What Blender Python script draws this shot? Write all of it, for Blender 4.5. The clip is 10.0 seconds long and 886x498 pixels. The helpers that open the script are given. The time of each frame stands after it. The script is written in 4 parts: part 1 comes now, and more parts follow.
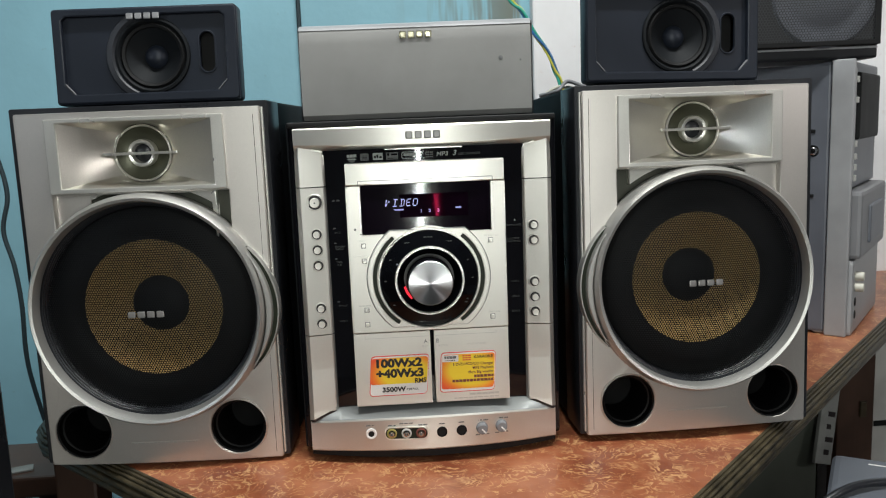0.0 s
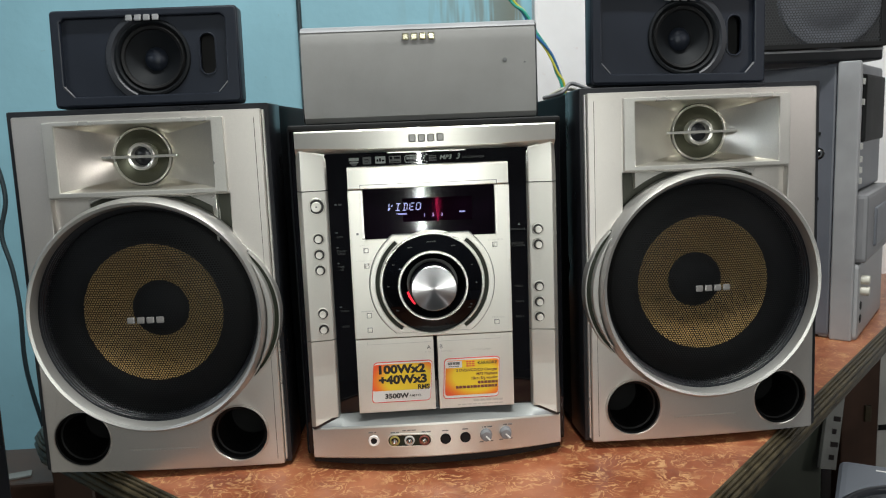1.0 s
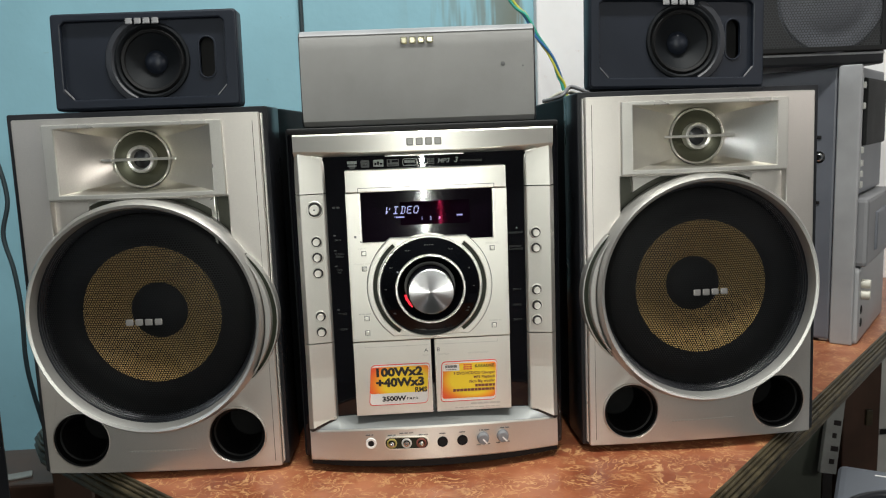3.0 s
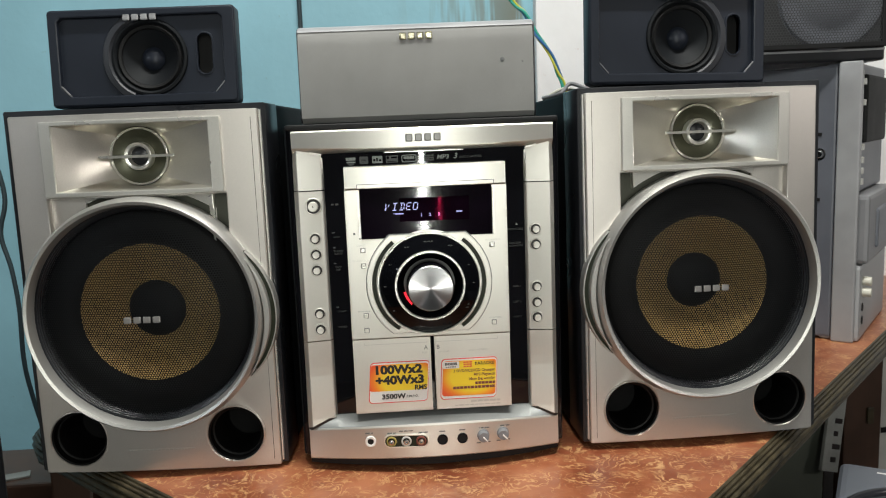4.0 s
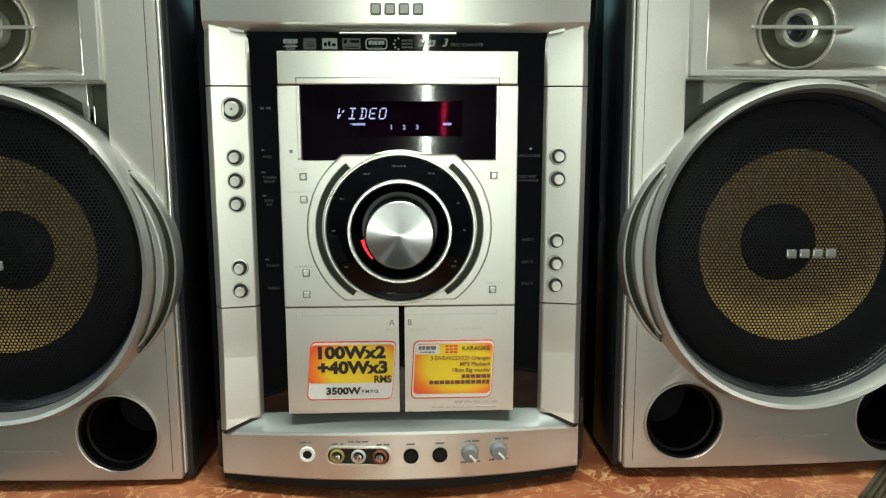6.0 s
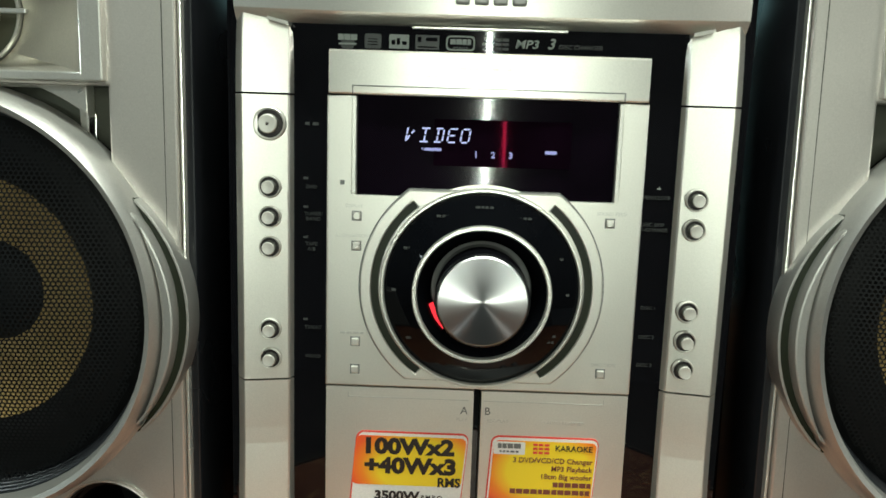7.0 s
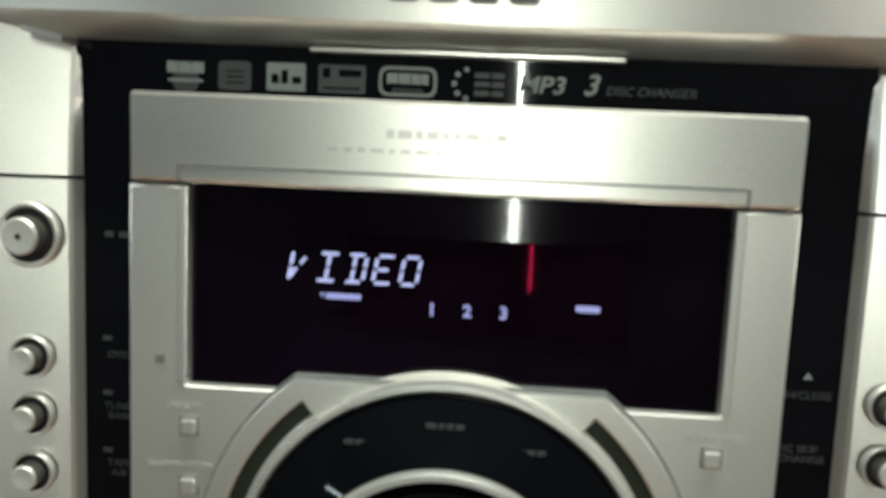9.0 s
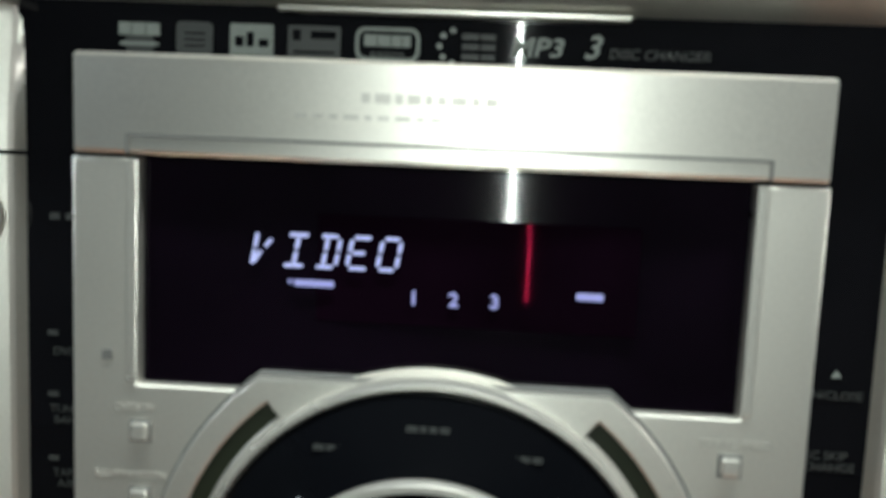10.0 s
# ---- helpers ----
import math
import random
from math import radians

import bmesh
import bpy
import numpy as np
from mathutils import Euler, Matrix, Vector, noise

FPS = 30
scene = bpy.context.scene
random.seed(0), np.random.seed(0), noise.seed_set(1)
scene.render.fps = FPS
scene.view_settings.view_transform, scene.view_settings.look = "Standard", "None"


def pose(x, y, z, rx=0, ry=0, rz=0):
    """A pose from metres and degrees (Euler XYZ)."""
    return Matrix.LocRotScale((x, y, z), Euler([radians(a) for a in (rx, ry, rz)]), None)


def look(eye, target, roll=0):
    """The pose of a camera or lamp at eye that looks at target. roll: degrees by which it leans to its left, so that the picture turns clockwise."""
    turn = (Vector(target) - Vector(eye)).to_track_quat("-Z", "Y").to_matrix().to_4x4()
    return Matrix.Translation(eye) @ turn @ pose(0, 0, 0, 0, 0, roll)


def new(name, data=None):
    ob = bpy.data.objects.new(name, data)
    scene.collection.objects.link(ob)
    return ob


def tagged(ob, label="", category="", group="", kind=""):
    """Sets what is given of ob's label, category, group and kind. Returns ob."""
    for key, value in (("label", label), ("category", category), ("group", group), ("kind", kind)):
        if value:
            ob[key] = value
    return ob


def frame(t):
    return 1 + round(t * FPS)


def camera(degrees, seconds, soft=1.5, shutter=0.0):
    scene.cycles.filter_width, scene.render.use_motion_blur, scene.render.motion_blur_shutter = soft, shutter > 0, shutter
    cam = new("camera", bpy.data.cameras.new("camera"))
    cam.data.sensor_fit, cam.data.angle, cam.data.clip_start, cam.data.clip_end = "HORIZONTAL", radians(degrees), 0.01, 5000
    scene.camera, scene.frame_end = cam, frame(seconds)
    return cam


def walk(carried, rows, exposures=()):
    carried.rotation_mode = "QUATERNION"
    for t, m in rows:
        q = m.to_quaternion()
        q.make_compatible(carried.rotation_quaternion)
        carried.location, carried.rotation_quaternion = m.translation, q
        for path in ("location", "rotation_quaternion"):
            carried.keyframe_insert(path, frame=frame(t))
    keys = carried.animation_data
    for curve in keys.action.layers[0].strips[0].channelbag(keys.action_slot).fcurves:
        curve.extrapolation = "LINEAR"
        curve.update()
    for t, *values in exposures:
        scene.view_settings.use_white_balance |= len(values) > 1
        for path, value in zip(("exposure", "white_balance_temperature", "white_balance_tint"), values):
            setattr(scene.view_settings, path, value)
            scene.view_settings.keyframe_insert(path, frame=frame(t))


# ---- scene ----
cam = camera(58.0, 10.0, 1.1)
# the lens stays focused on the first view, so the near end is soft
cam.data.dof.use_dof, cam.data.dof.focus_distance, cam.data.dof.aperture_fstop = True, 0.74, 20
PATH = [
    (0, (-0.034, -0.788, 1.078), (0.089, 1.186, 0.776), -2.2),
    (0.5, (-0.033, -0.786, 1.077), (0.09, 1.188, 0.78), -2.2),
    (1, (-0.037, -0.777, 1.08), (0.087, 1.196, 0.781), -2.2),
    (1.5, (-0.037, -0.777, 1.078), (0.08, 1.198, 0.783), -2.0),
    (2, (-0.037, -0.777, 1.08), (0.079, 1.198, 0.784), -2.0),
    (2.5, (-0.03, -0.779, 1.082), (0.083, 1.195, 0.786), -2.0),
    (4, (-0.03, -0.775, 1.077), (0.084, 1.201, 0.784), -2.2),
    (4.5, (-0.032, -0.746, 1.066), (0.068, 1.228, 0.756), -0.8),
    (5, (-0.019, -0.694, 1.042), (0.078, 1.275, 0.707), -0.7),
    (5.2, (-0.01, -0.667, 1.034), (0.082, 1.302, 0.691), -0.7),
    (6.3, (0.004, -0.485, 1.006), (0.085, 1.483, 0.656), 0.5),
    (6.5, (-0.006, -0.456, 1.007), (0.049, 1.51, 0.644), 1.0),
    (7, (-0.014, -0.398, 1.016), (-0.043, 1.573, 0.683), 1.8),
    (7.5, (-0.007, -0.331, 1.028), (-0.08, 1.65, 0.759), 2.4),
    (8, (0.002, -0.273, 1.042), (-0.097, 1.708, 0.787), 2.5),
    (8.5, (0.008, -0.23, 1.045), (-0.096, 1.753, 0.804), 2.6),
    (9, (0.008, -0.187, 1.034), (-0.107, 1.795, 0.795), 2.5),
    (9.5, (0.008, -0.174, 1.029), (-0.112, 1.809, 0.798), 2.5),
    (10, (0.01, -0.166, 1.025), (-0.099, 1.82, 0.815), 2.5),
]
walk(cam, [(t, look(eye, target, roll)) for t, eye, target, roll in PATH],
     exposures=[(0.0, -0.17, 6050, 7), (4.9, -0.06, 6300, 7), (6.4, -0.06, 6100, -9), (8.0, -0.16, 6400, -3), (10.0, -0.14, 5900, -1)])

# ---- light ----
world = bpy.data.worlds.new("world")
scene.world = world
world.use_nodes = True
world.node_tree.nodes["Background"].inputs[0].default_value = (0.75, 0.85, 1.0, 1)
world.node_tree.nodes["Background"].inputs[1].default_value = 0.05

WALL_Y, TOP = 0.85, 0.74
ROOM = (-2.2, 2.4, -2.6, WALL_Y, 0.0, 2.75)


def area(name, m, sx, sy, watts, colour):
    lamp = bpy.data.lights.new(name, "AREA")
    lamp.shape, lamp.size, lamp.size_y, lamp.energy, lamp.color = "RECTANGLE", sx, sy, watts, colour
    ob = new(name, lamp)
    ob.matrix_world = m
    return ob


# ceiling tube, two unseen fills added high at the side walls to brighten the horns, and an upright tube on the wall
# behind the eye
area("tube_light_over", look((0.2, -0.35, 2.66), (0.2, -0.30, 0)), 1.2, 0.10, 50, (1.0, 0.97, 0.9))
area("fill_light_right", look((2.35, -1.5, 1.7), (0, 0, 1.0)), 1.2, 0.06, 17, (1.0, 0.90, 0.84))
area("fill_light_left", look((-2.15, -1.3, 1.7), (0, 0, 1.0)), 1.2, 0.06, 11, (0.93, 0.97, 1.0))
area("tube_light_wall", look((0.086, -2.5, 1.42), (0.02, 0, 1.30)), 0.008, 1.70, 23, (1.0, 0.98, 0.88))

# ---- materials ----


def nodes_of(name):
    mat = bpy.data.materials.new(name)
    mat.use_nodes = True
    nt = mat.node_tree
    return mat, nt, nt.nodes["Principled BSDF"]


def noise_tex(nt, scale, detail=3, rough=0.55, stretch=(1, 1, 1)):
    co = nt.nodes.new("ShaderNodeTexCoord")
    mp = nt.nodes.new("ShaderNodeMapping")
    mp.inputs["Scale"].default_value = stretch
    nz = nt.nodes.new("ShaderNodeTexNoise")
    nz.inputs["Scale"].default_value, nz.inputs["Detail"].default_value, nz.inputs["Roughness"].default_value = scale, detail, rough
    nt.links.new(co.outputs["Object"], mp.inputs[0])
    nt.links.new(mp.outputs[0], nz.inputs["Vector"])
    return nz


def ramp(nt, src, stops):
    r = nt.nodes.new("ShaderNodeValToRGB")
    while len(r.color_ramp.elements) < len(stops):
        r.color_ramp.elements.new(0.5)
    for e, (p, c) in zip(r.color_ramp.elements, stops):
        e.position, e.color = p, (*c, 1)
    nt.links.new(src, r.inputs[0])
    return r


def mix(nt, fac, a, b, mode="MIX"):
    m = nt.nodes.new("ShaderNodeMix")
    m.data_type, m.blend_type = "RGBA", mode
    for sock, v in ((m.inputs[0], fac), (m.inputs[6], a), (m.inputs[7], b)):
        if isinstance(v, (int, float)):
            sock.default_value = v
        elif isinstance(v, tuple):
            sock.default_value = (*v, 1)
        else:
            nt.links.new(v, sock)
    return m.outputs[2]


def surface(name, colour, rough=0.5, metal=0.0, vary=0.12, scale=14, grain=900, bump=0.05, coat=0.0, stretch=(1, 1, 1), rvary=0.1, spec=0.5):
    """Paint, plastic or metal with large blotches, fine grain and uneven gloss."""
    mat, nt, b = nodes_of(name)
    big, fine = noise_tex(nt, scale), noise_tex(nt, grain, 2, 0.6, stretch)
    lo, hi = tuple(c * (1 - vary) for c in colour), tuple(min(1, c * (1 + vary)) for c in colour)
    col = ramp(nt, big.outputs["Fac"], [(0.3, lo), (0.7, hi)]).outputs[0]
    fin = ramp(nt, fine.outputs["Fac"], [(0.3, (0.9, 0.9, 0.9)), (0.7, (1, 1, 1))]).outputs[0]
    nt.links.new(mix(nt, 1.0, col, fin, "MULTIPLY"), b.inputs["Base Color"])
    mr = nt.nodes.new("ShaderNodeMapRange")
    mr.inputs[3].default_value, mr.inputs[4].default_value = max(0.02, rough - rvary), min(1, rough + rvary)
    nt.links.new(big.outputs["Fac"], mr.inputs[0])
    nt.links.new(mr.outputs[0], b.inputs["Roughness"])
    b.inputs["Metallic"].default_value = metal
    b.inputs["Specular IOR Level"].default_value = spec
    b.inputs["Coat Weight"].default_value = coat
    b.inputs["Coat Roughness"].default_value = 0.08
    if bump:
        bp = nt.nodes.new("ShaderNodeBump")
        bp.inputs["Strength"].default_value, bp.inputs["Distance"].default_value = bump, 0.0005
        nt.links.new(fine.outputs["Fac"], bp.inputs["Height"])
        nt.links.new(bp.outputs[0], b.inputs["Normal"])
    return mat


def glow(name, colour, strength):
    mat, nt, b = nodes_of(name)
    b.inputs["Base Color"].default_value = (0.02, 0.02, 0.02, 1)
    b.inputs["Emission Color"].default_value = (*colour, 1)
    b.inputs["Emission Strength"].default_value = strength
    return mat


def knob_metal():
    """Turned aluminium: fine rings round the axis, stretched highlights."""
    mat, nt, b = nodes_of("turned_aluminium")
    b.inputs["Base Color"].default_value = (0.52, 0.52, 0.53, 1)
    b.inputs["Metallic"].default_value, b.inputs["Roughness"].default_value = 1.0, 0.33
    b.inputs["Anisotropic"].default_value = 1.0
    tg = nt.nodes.new("ShaderNodeTangent")
    tg.direction_type, tg.axis = "RADIAL", "Y"
    nt.links.new(tg.outputs[0], b.inputs["Tangent"])
    return mat


def table_laminate():
    """Red-brown laminate with pale squiggling veins."""
    mat, nt, b = nodes_of("marbled_laminate")
    co = nt.nodes.new("ShaderNodeTexCoord")
    warp = nt.nodes.new("ShaderNodeTexNoise")
    warp.inputs["Scale"].default_value, warp.inputs["Detail"].default_value = 26, 3
    nt.links.new(co.outputs["Object"], warp.inputs["Vector"])
    add = mix(nt, 0.06, co.outputs["Object"], warp.outputs["Color"], "ADD")
    vein = nt.nodes.new("ShaderNodeTexNoise")
    vein.inputs["Scale"].default_value, vein.inputs["Detail"].default_value, vein.inputs["Distortion"].default_value = 33, 2.0, 2.2
    nt.links.new(add, vein.inputs["Vector"])
    line = ramp(nt, vein.outputs["Fac"], [(0.455, (0, 0, 0)), (0.5, (1, 1, 1)), (0.545, (0, 0, 0))])
    patch = noise_tex(nt, 17, 3)
    base = ramp(nt, patch.outputs["Fac"], [(0.33, (0.20, 0.054, 0.024)), (0.52, (0.30, 0.097, 0.043)), (0.7, (0.40, 0.152, 0.072))])
    gate = ramp(nt, noise_tex(nt, 38, 2).outputs["Fac"], [(0.36, (0.10, 0.10, 0.10)), (0.58, (0.95, 0.95, 0.95))])
    fac = mix(nt, 1.0, line.outputs[0], gate.outputs[0], "MULTIPLY")
    nt.links.new(mix(nt, fac, base.outputs[0], (0.60, 0.34, 0.15)), b.inputs["Base Color"])
    b.inputs["Roughness"].default_value = 0.33
    return mat


def weave():
    """Woven golden cone: two crossed sets of fine threads."""
    mat, nt, b = nodes_of("woven_cone")
    co = nt.nodes.new("ShaderNodeTexCoord")
    outs = []
    for d in ("X", "Z"):
        w = nt.nodes.new("ShaderNodeTexWave")
        w.bands_direction = d
        w.inputs["Scale"].default_value, w.inputs["Distortion"].default_value = 170, 0.4
        nt.links.new(co.outputs["Object"], w.inputs["Vector"])
        outs.append(w.outputs["Fac"])
    both = nt.nodes.new("ShaderNodeMath")
    both.operation = "MULTIPLY"
    nt.links.new(outs[0], both.inputs[0]), nt.links.new(outs[1], both.inputs[1])
    big = noise_tex(nt, 30)
    col = ramp(nt, both.outputs[0], [(0.0, (0.37, 0.25, 0.085)), (1.0, (0.68, 0.48, 0.19))]).outputs[0]
    nt.links.new(mix(nt, 0.3, col, big.outputs["Fac"], "OVERLAY"), b.inputs["Base Color"])
    b.inputs["Roughness"].default_value = 0.5
    return mat


def wall_paint(name, colour, stain, drips):
    mat, nt, b = nodes_of(name)
    big, mid = noise_tex(nt, 3.5, 5), noise_tex(nt, 60, 4)
    col = ramp(nt, big.outputs["Fac"], [(0.3, tuple(c * 0.86 for c in colour)), (0.7, tuple(min(1, c * 1.08) for c in colour))]).outputs[0]
    spots = ramp(nt, mid.outputs["Fac"], [(0.66, (0, 0, 0)), (0.78, (0.5, 0.5, 0.5))]).outputs[0]
    col = mix(nt, spots, col, stain)
    if drips:
        run = noise_tex(nt, 16, 3, 0.6, (1.7, 1, 0.16))
        sep = nt.nodes.new("ShaderNodeSeparateXYZ")
        co = nt.nodes.new("ShaderNodeTexCoord")
        nt.links.new(co.outputs["Object"], sep.inputs[0])
        near = nt.nodes.new("ShaderNodeMapRange")
        near.inputs[1].default_value, near.inputs[2].default_value = -0.02, 0.22
        nt.links.new(sep.outputs[0], near.inputs[0])
        lines = ramp(nt, run.outputs["Fac"], [(0.50, (0, 0, 0)), (0.58, (0.9, 0.9, 0.9))]).outputs[0]
        col = mix(nt, mix(nt, 1.0, lines, near.outputs[0], "MULTIPLY"), col, stain)
    nt.links.new(col, b.inputs["Base Color"])
    b.inputs["Roughness"].default_value = 0.6
    bp = nt.nodes.new("ShaderNodeBump")
    bp.inputs["Strength"].default_value, bp.inputs["Distance"].default_value = 0.25, 0.002
    nt.links.new(mid.outputs["Fac"], bp.inputs["Height"])
    nt.links.new(bp.outputs[0], b.inputs["Normal"])
    return mat


def sticker_print():
    """Orange edge running into a yellow middle."""
    mat, nt, b = nodes_of("sticker_print")
    co = nt.nodes.new("ShaderNodeTexCoord")
    gr = nt.nodes.new("ShaderNodeTexGradient")
    gr.gradient_type = "SPHERICAL"
    mp = nt.nodes.new("ShaderNodeMapping")
    mp.inputs["Scale"].default_value = (27, 27, 40)
    nt.links.new(co.outputs["Object"], mp.inputs[0]), nt.links.new(mp.outputs[0], gr.inputs[0])
    col = ramp(nt, gr.outputs["Fac"], [(0.0, (0.86, 0.11, 0.03)), (0.16, (0.90, 0.25, 0.02)), (0.40, (0.93, 0.68, 0.03))])
    nt.links.new(col.outputs[0], b.inputs["Base Color"])
    b.inputs["Roughness"].default_value = 0.3
    return mat


SILVER = surface("silver_paint", (0.74, 0.72, 0.665), 0.36, 0.82, 0.05, 9, 1500, 0.04, rvary=0.05)
BUTTON_SILVER = surface("button_silver", (0.74, 0.72, 0.665), 0.42, 0.55, 0.05, 9, 1500, 0.03, rvary=0.05)
SILVER_WARM = surface("silver_baffle", (0.635, 0.60, 0.56), 0.36, 0.76, 0.06, 7, 1300, 0.02, rvary=0.06)
SILVER_BRIGHT = surface("bright_silver", (0.85, 0.83, 0.77), 0.28, 0.72, 0.04, 12, 1200, 0.02, rvary=0.04)
HOOD_SILVER = surface("hood_silver", (0.80, 0.78, 0.72), 0.31, 0.88, 0.05, 9, 1500, 0.03, rvary=0.04)
RING_SILVER = surface("ring_silver", (0.55, 0.54, 0.515), 0.42, 0.80, 0.06, 12, 1200, 0.02, rvary=0.05)
# olive silver darkened to carry the shade of recess and groove
SILVER_SHADED = surface("shaded_olive_silver", (0.075, 0.077, 0.058), 0.42, 0.3, 0.1, 20, 900, 0.05)
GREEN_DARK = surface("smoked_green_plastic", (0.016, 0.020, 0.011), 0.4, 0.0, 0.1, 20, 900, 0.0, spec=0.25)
BLACK_GLOSS = surface("gloss_black", (0.005, 0.005, 0.0065), 0.03, 0.0, 0.2, 8, 600, 0.0, rvary=0.01, spec=0.4)
BLACK_SATIN = surface("satin_black", (0.014, 0.015, 0.018), 0.3, 0.0, 0.25, 12, 900, 0.08)
BLACK_MATT = surface("matt_black", (0.006, 0.006, 0.0065), 0.6, 0.0, 0.25, 15, 1200, 0.1, spec=0.25)
GRILLE_BLACK = surface("grille_black", (0.0040, 0.0046, 0.0055), 0.5, 0.0, 0.25, 12, 900, 0.0, spec=0.14)
DIAL_BLACK = surface("dial_black", (0.003, 0.0033, 0.0045), 0.05, 0.0, 0.2, 8, 600, 0.0, rvary=0.01, spec=0.11)
HORN = surface("horn_silver", (0.72, 0.69, 0.62), 0.34, 0.90, 0.05, 9, 900, 0.03, rvary=0.04)
OLIVE = surface("olive_bowl", (0.085, 0.085, 0.055), 0.35, 0.5, 0.1, 20, 900, 0.02)
PORT_BLACK = surface("port_black", (0.002, 0.002, 0.0022), 0.5, 0.0, 0.2, 15, 900, 0.0, spec=0.15)
BLUE_BLACK = surface("blue_black_plastic", (0.0135, 0.017, 0.026), 0.40, 0.0, 0.2, 10, 1300, 0.12, spec=0.3)
BLUE_BLACK_LIGHT = surface("blue_black_matt", (0.020, 0.022, 0.028), 0.5, 0.0, 0.2, 10, 1300, 0.12)
CASE = surface("case_vinyl", (0.006, 0.0072, 0.009), 0.62, 0.0, 0.2, 6, 900, 0.1, spec=0.18)
DISPLAY = surface("smoked_display", (0.004, 0.002, 0.005), 0.055, 0.0, 0.3, 30, 500, 0.0, rvary=0.0, spec=0.25)
RED_GLASS = surface("red_filter_glass", (0.005, 0.0018, 0.0050), 0.035, 0.0, 0.3, 30, 500, 0.0, rvary=0.0, spec=0.013)
RED_GLASS.node_tree.nodes["Principled BSDF"].inputs["Specular Tint"].default_value = (1.0, 0.03, 0.16, 1)
CLOTH = surface("grey_speaker_cloth", (0.27, 0.265, 0.255), 0.8, 0.0, 0.09, 16, 2600, 0.5)
CLOTH_BLACK = surface("black_speaker_cloth", (0.02, 0.02, 0.021), 0.8, 0.0, 0.15, 14, 1500, 0.7)
GREY_MESH = surface("mesh_steel", (0.026, 0.027, 0.030), 0.5, 0.0, 0.2, 12, 900, 0.0)
GREY_MARK = surface("smudge_grey", (0.16, 0.16, 0.16), 0.8, 0, 0.1)
STEM = surface("button_stem", (0.12, 0.12, 0.10), 0.4, 0.3, 0.1, 20, 900, 0.0)
# base silver darkened, dim reflections on the ledge put into its colour
LEDGE = surface("ledge_dimmed_silver", (0.33, 0.34, 0.335), 0.5, 0.6, 0.08, 12, 1200, 0.02)
KNOB = knob_metal()
LAMINATE = table_laminate()
MOULD = surface("olive_brown_moulding", (0.052, 0.041, 0.022), 0.42, 0.05, 0.6, 45, 240, 0.3)
WOOD_DARK = surface("dark_wood", (0.065, 0.034, 0.022), 0.45, 0.0, 0.4, 8, 120, 0.2, stretch=(1, 1, 0.1))
WEAVE = weave()
WALL_BLUE = wall_paint("blue_wall_paint", (0.275, 0.51, 0.605), (0.17, 0.17, 0.13), True)
WALL_WHITE = wall_paint("white_wall_paint", (0.90, 0.89, 0.90), (0.7, 0.58, 0.55), False)
WALL_REAR = surface("unseen_dark_wall", (0.10, 0.10, 0.11), 0.7, 0, 0.4, 2.5, 40, 0.1)
CEILING = surface("ceiling_paint", (0.34, 0.34, 0.33), 0.8, 0, 0.05, 2, 80, 0.1)
FLOOR = surface("dark_floor_tile", (0.06, 0.055, 0.05), 0.4, 0, 0.3, 4, 90, 0.1)
PRINT = sticker_print()
PAPER = surface("white_print", (0.85, 0.83, 0.8), 0.35, 0, 0.02, 30, 900, 0)
RED_PRINT = surface("red_print", (0.75, 0.07, 0.05), 0.35, 0, 0.05, 30, 900, 0)
INK = surface("black_ink", (0.015, 0.01, 0.01), 0.4, 0, 0.1, 30, 900, 0)
INK_GREY = surface("grey_ink", (0.16, 0.16, 0.155), 0.5, 0, 0.1, 30, 900, 0)
INK_FAINT = surface("faint_ink", (0.56, 0.545, 0.51), 0.40, 0.65, 0.05, 30, 900, 0)
INK_PALE = surface("pale_ink", (0.24, 0.265, 0.245), 0.5, 0, 0.1, 30, 900, 0)
INK_DIM = surface("dim_ink", (0.042, 0.046, 0.045), 0.5, 0, 0.1, 30, 900, 0)
BADGE = surface("badge_silver", (0.30, 0.29, 0.28), 0.3, 0.3, 0.03, 30, 900, 0)
BADGE_DARK = surface("badge_steel", (0.27, 0.265, 0.25), 0.35, 0.2, 0.05, 30, 900, 0)
CHROME = surface("chrome", (0.75, 0.75, 0.74), 0.15, 1.0, 0.03, 30, 900, 0, rvary=0.03)
BADGE_GOLD = surface("pale_gold_badge", (0.80, 0.76, 0.55), 0.22, 0.85, 0.04, 30, 900, 0)
YELLOW = surface("yellow_plastic", (0.33, 0.27, 0.07), 0.4)
WHITE_PL = surface("white_plastic", (0.52, 0.51, 0.48), 0.4)
RED_PL = surface("red_plastic", (0.19, 0.05, 0.035), 0.4)
CREAM = surface("cream_plastic", (0.60, 0.58, 0.50), 0.4)
GREY_PL = surface("grey_plastic", (0.20, 0.20, 0.21), 0.45)
GREY_LIGHT = surface("light_grey_plastic", (0.34, 0.34, 0.35), 0.4, 0.15)
GREY_DARK = surface("dark_grey_plastic", (0.115, 0.122, 0.145), 0.4)
GREY_BLUE = surface("grey_blue_plastic", (0.105, 0.115, 0.135), 0.45, 0, 0.12, 8, 500, 0.08)
# white card greyed to carry the shade below the table
FLAP = surface("shaded_white_card", (0.26, 0.265, 0.25), 0.7, 0, 0.2, 30, 400, 0.1)
CARD = surface("grey_carton", (0.085, 0.095, 0.075), 0.7)
VFD = glow("display_glow", (0.60, 0.60, 1.0), 1.05)
VFD_DIM = glow("display_glow_dim", (0.52, 0.50, 1.0), 0.75)
RED_LED = glow("red_led", (1.0, 0.03, 0.05), 1.5)
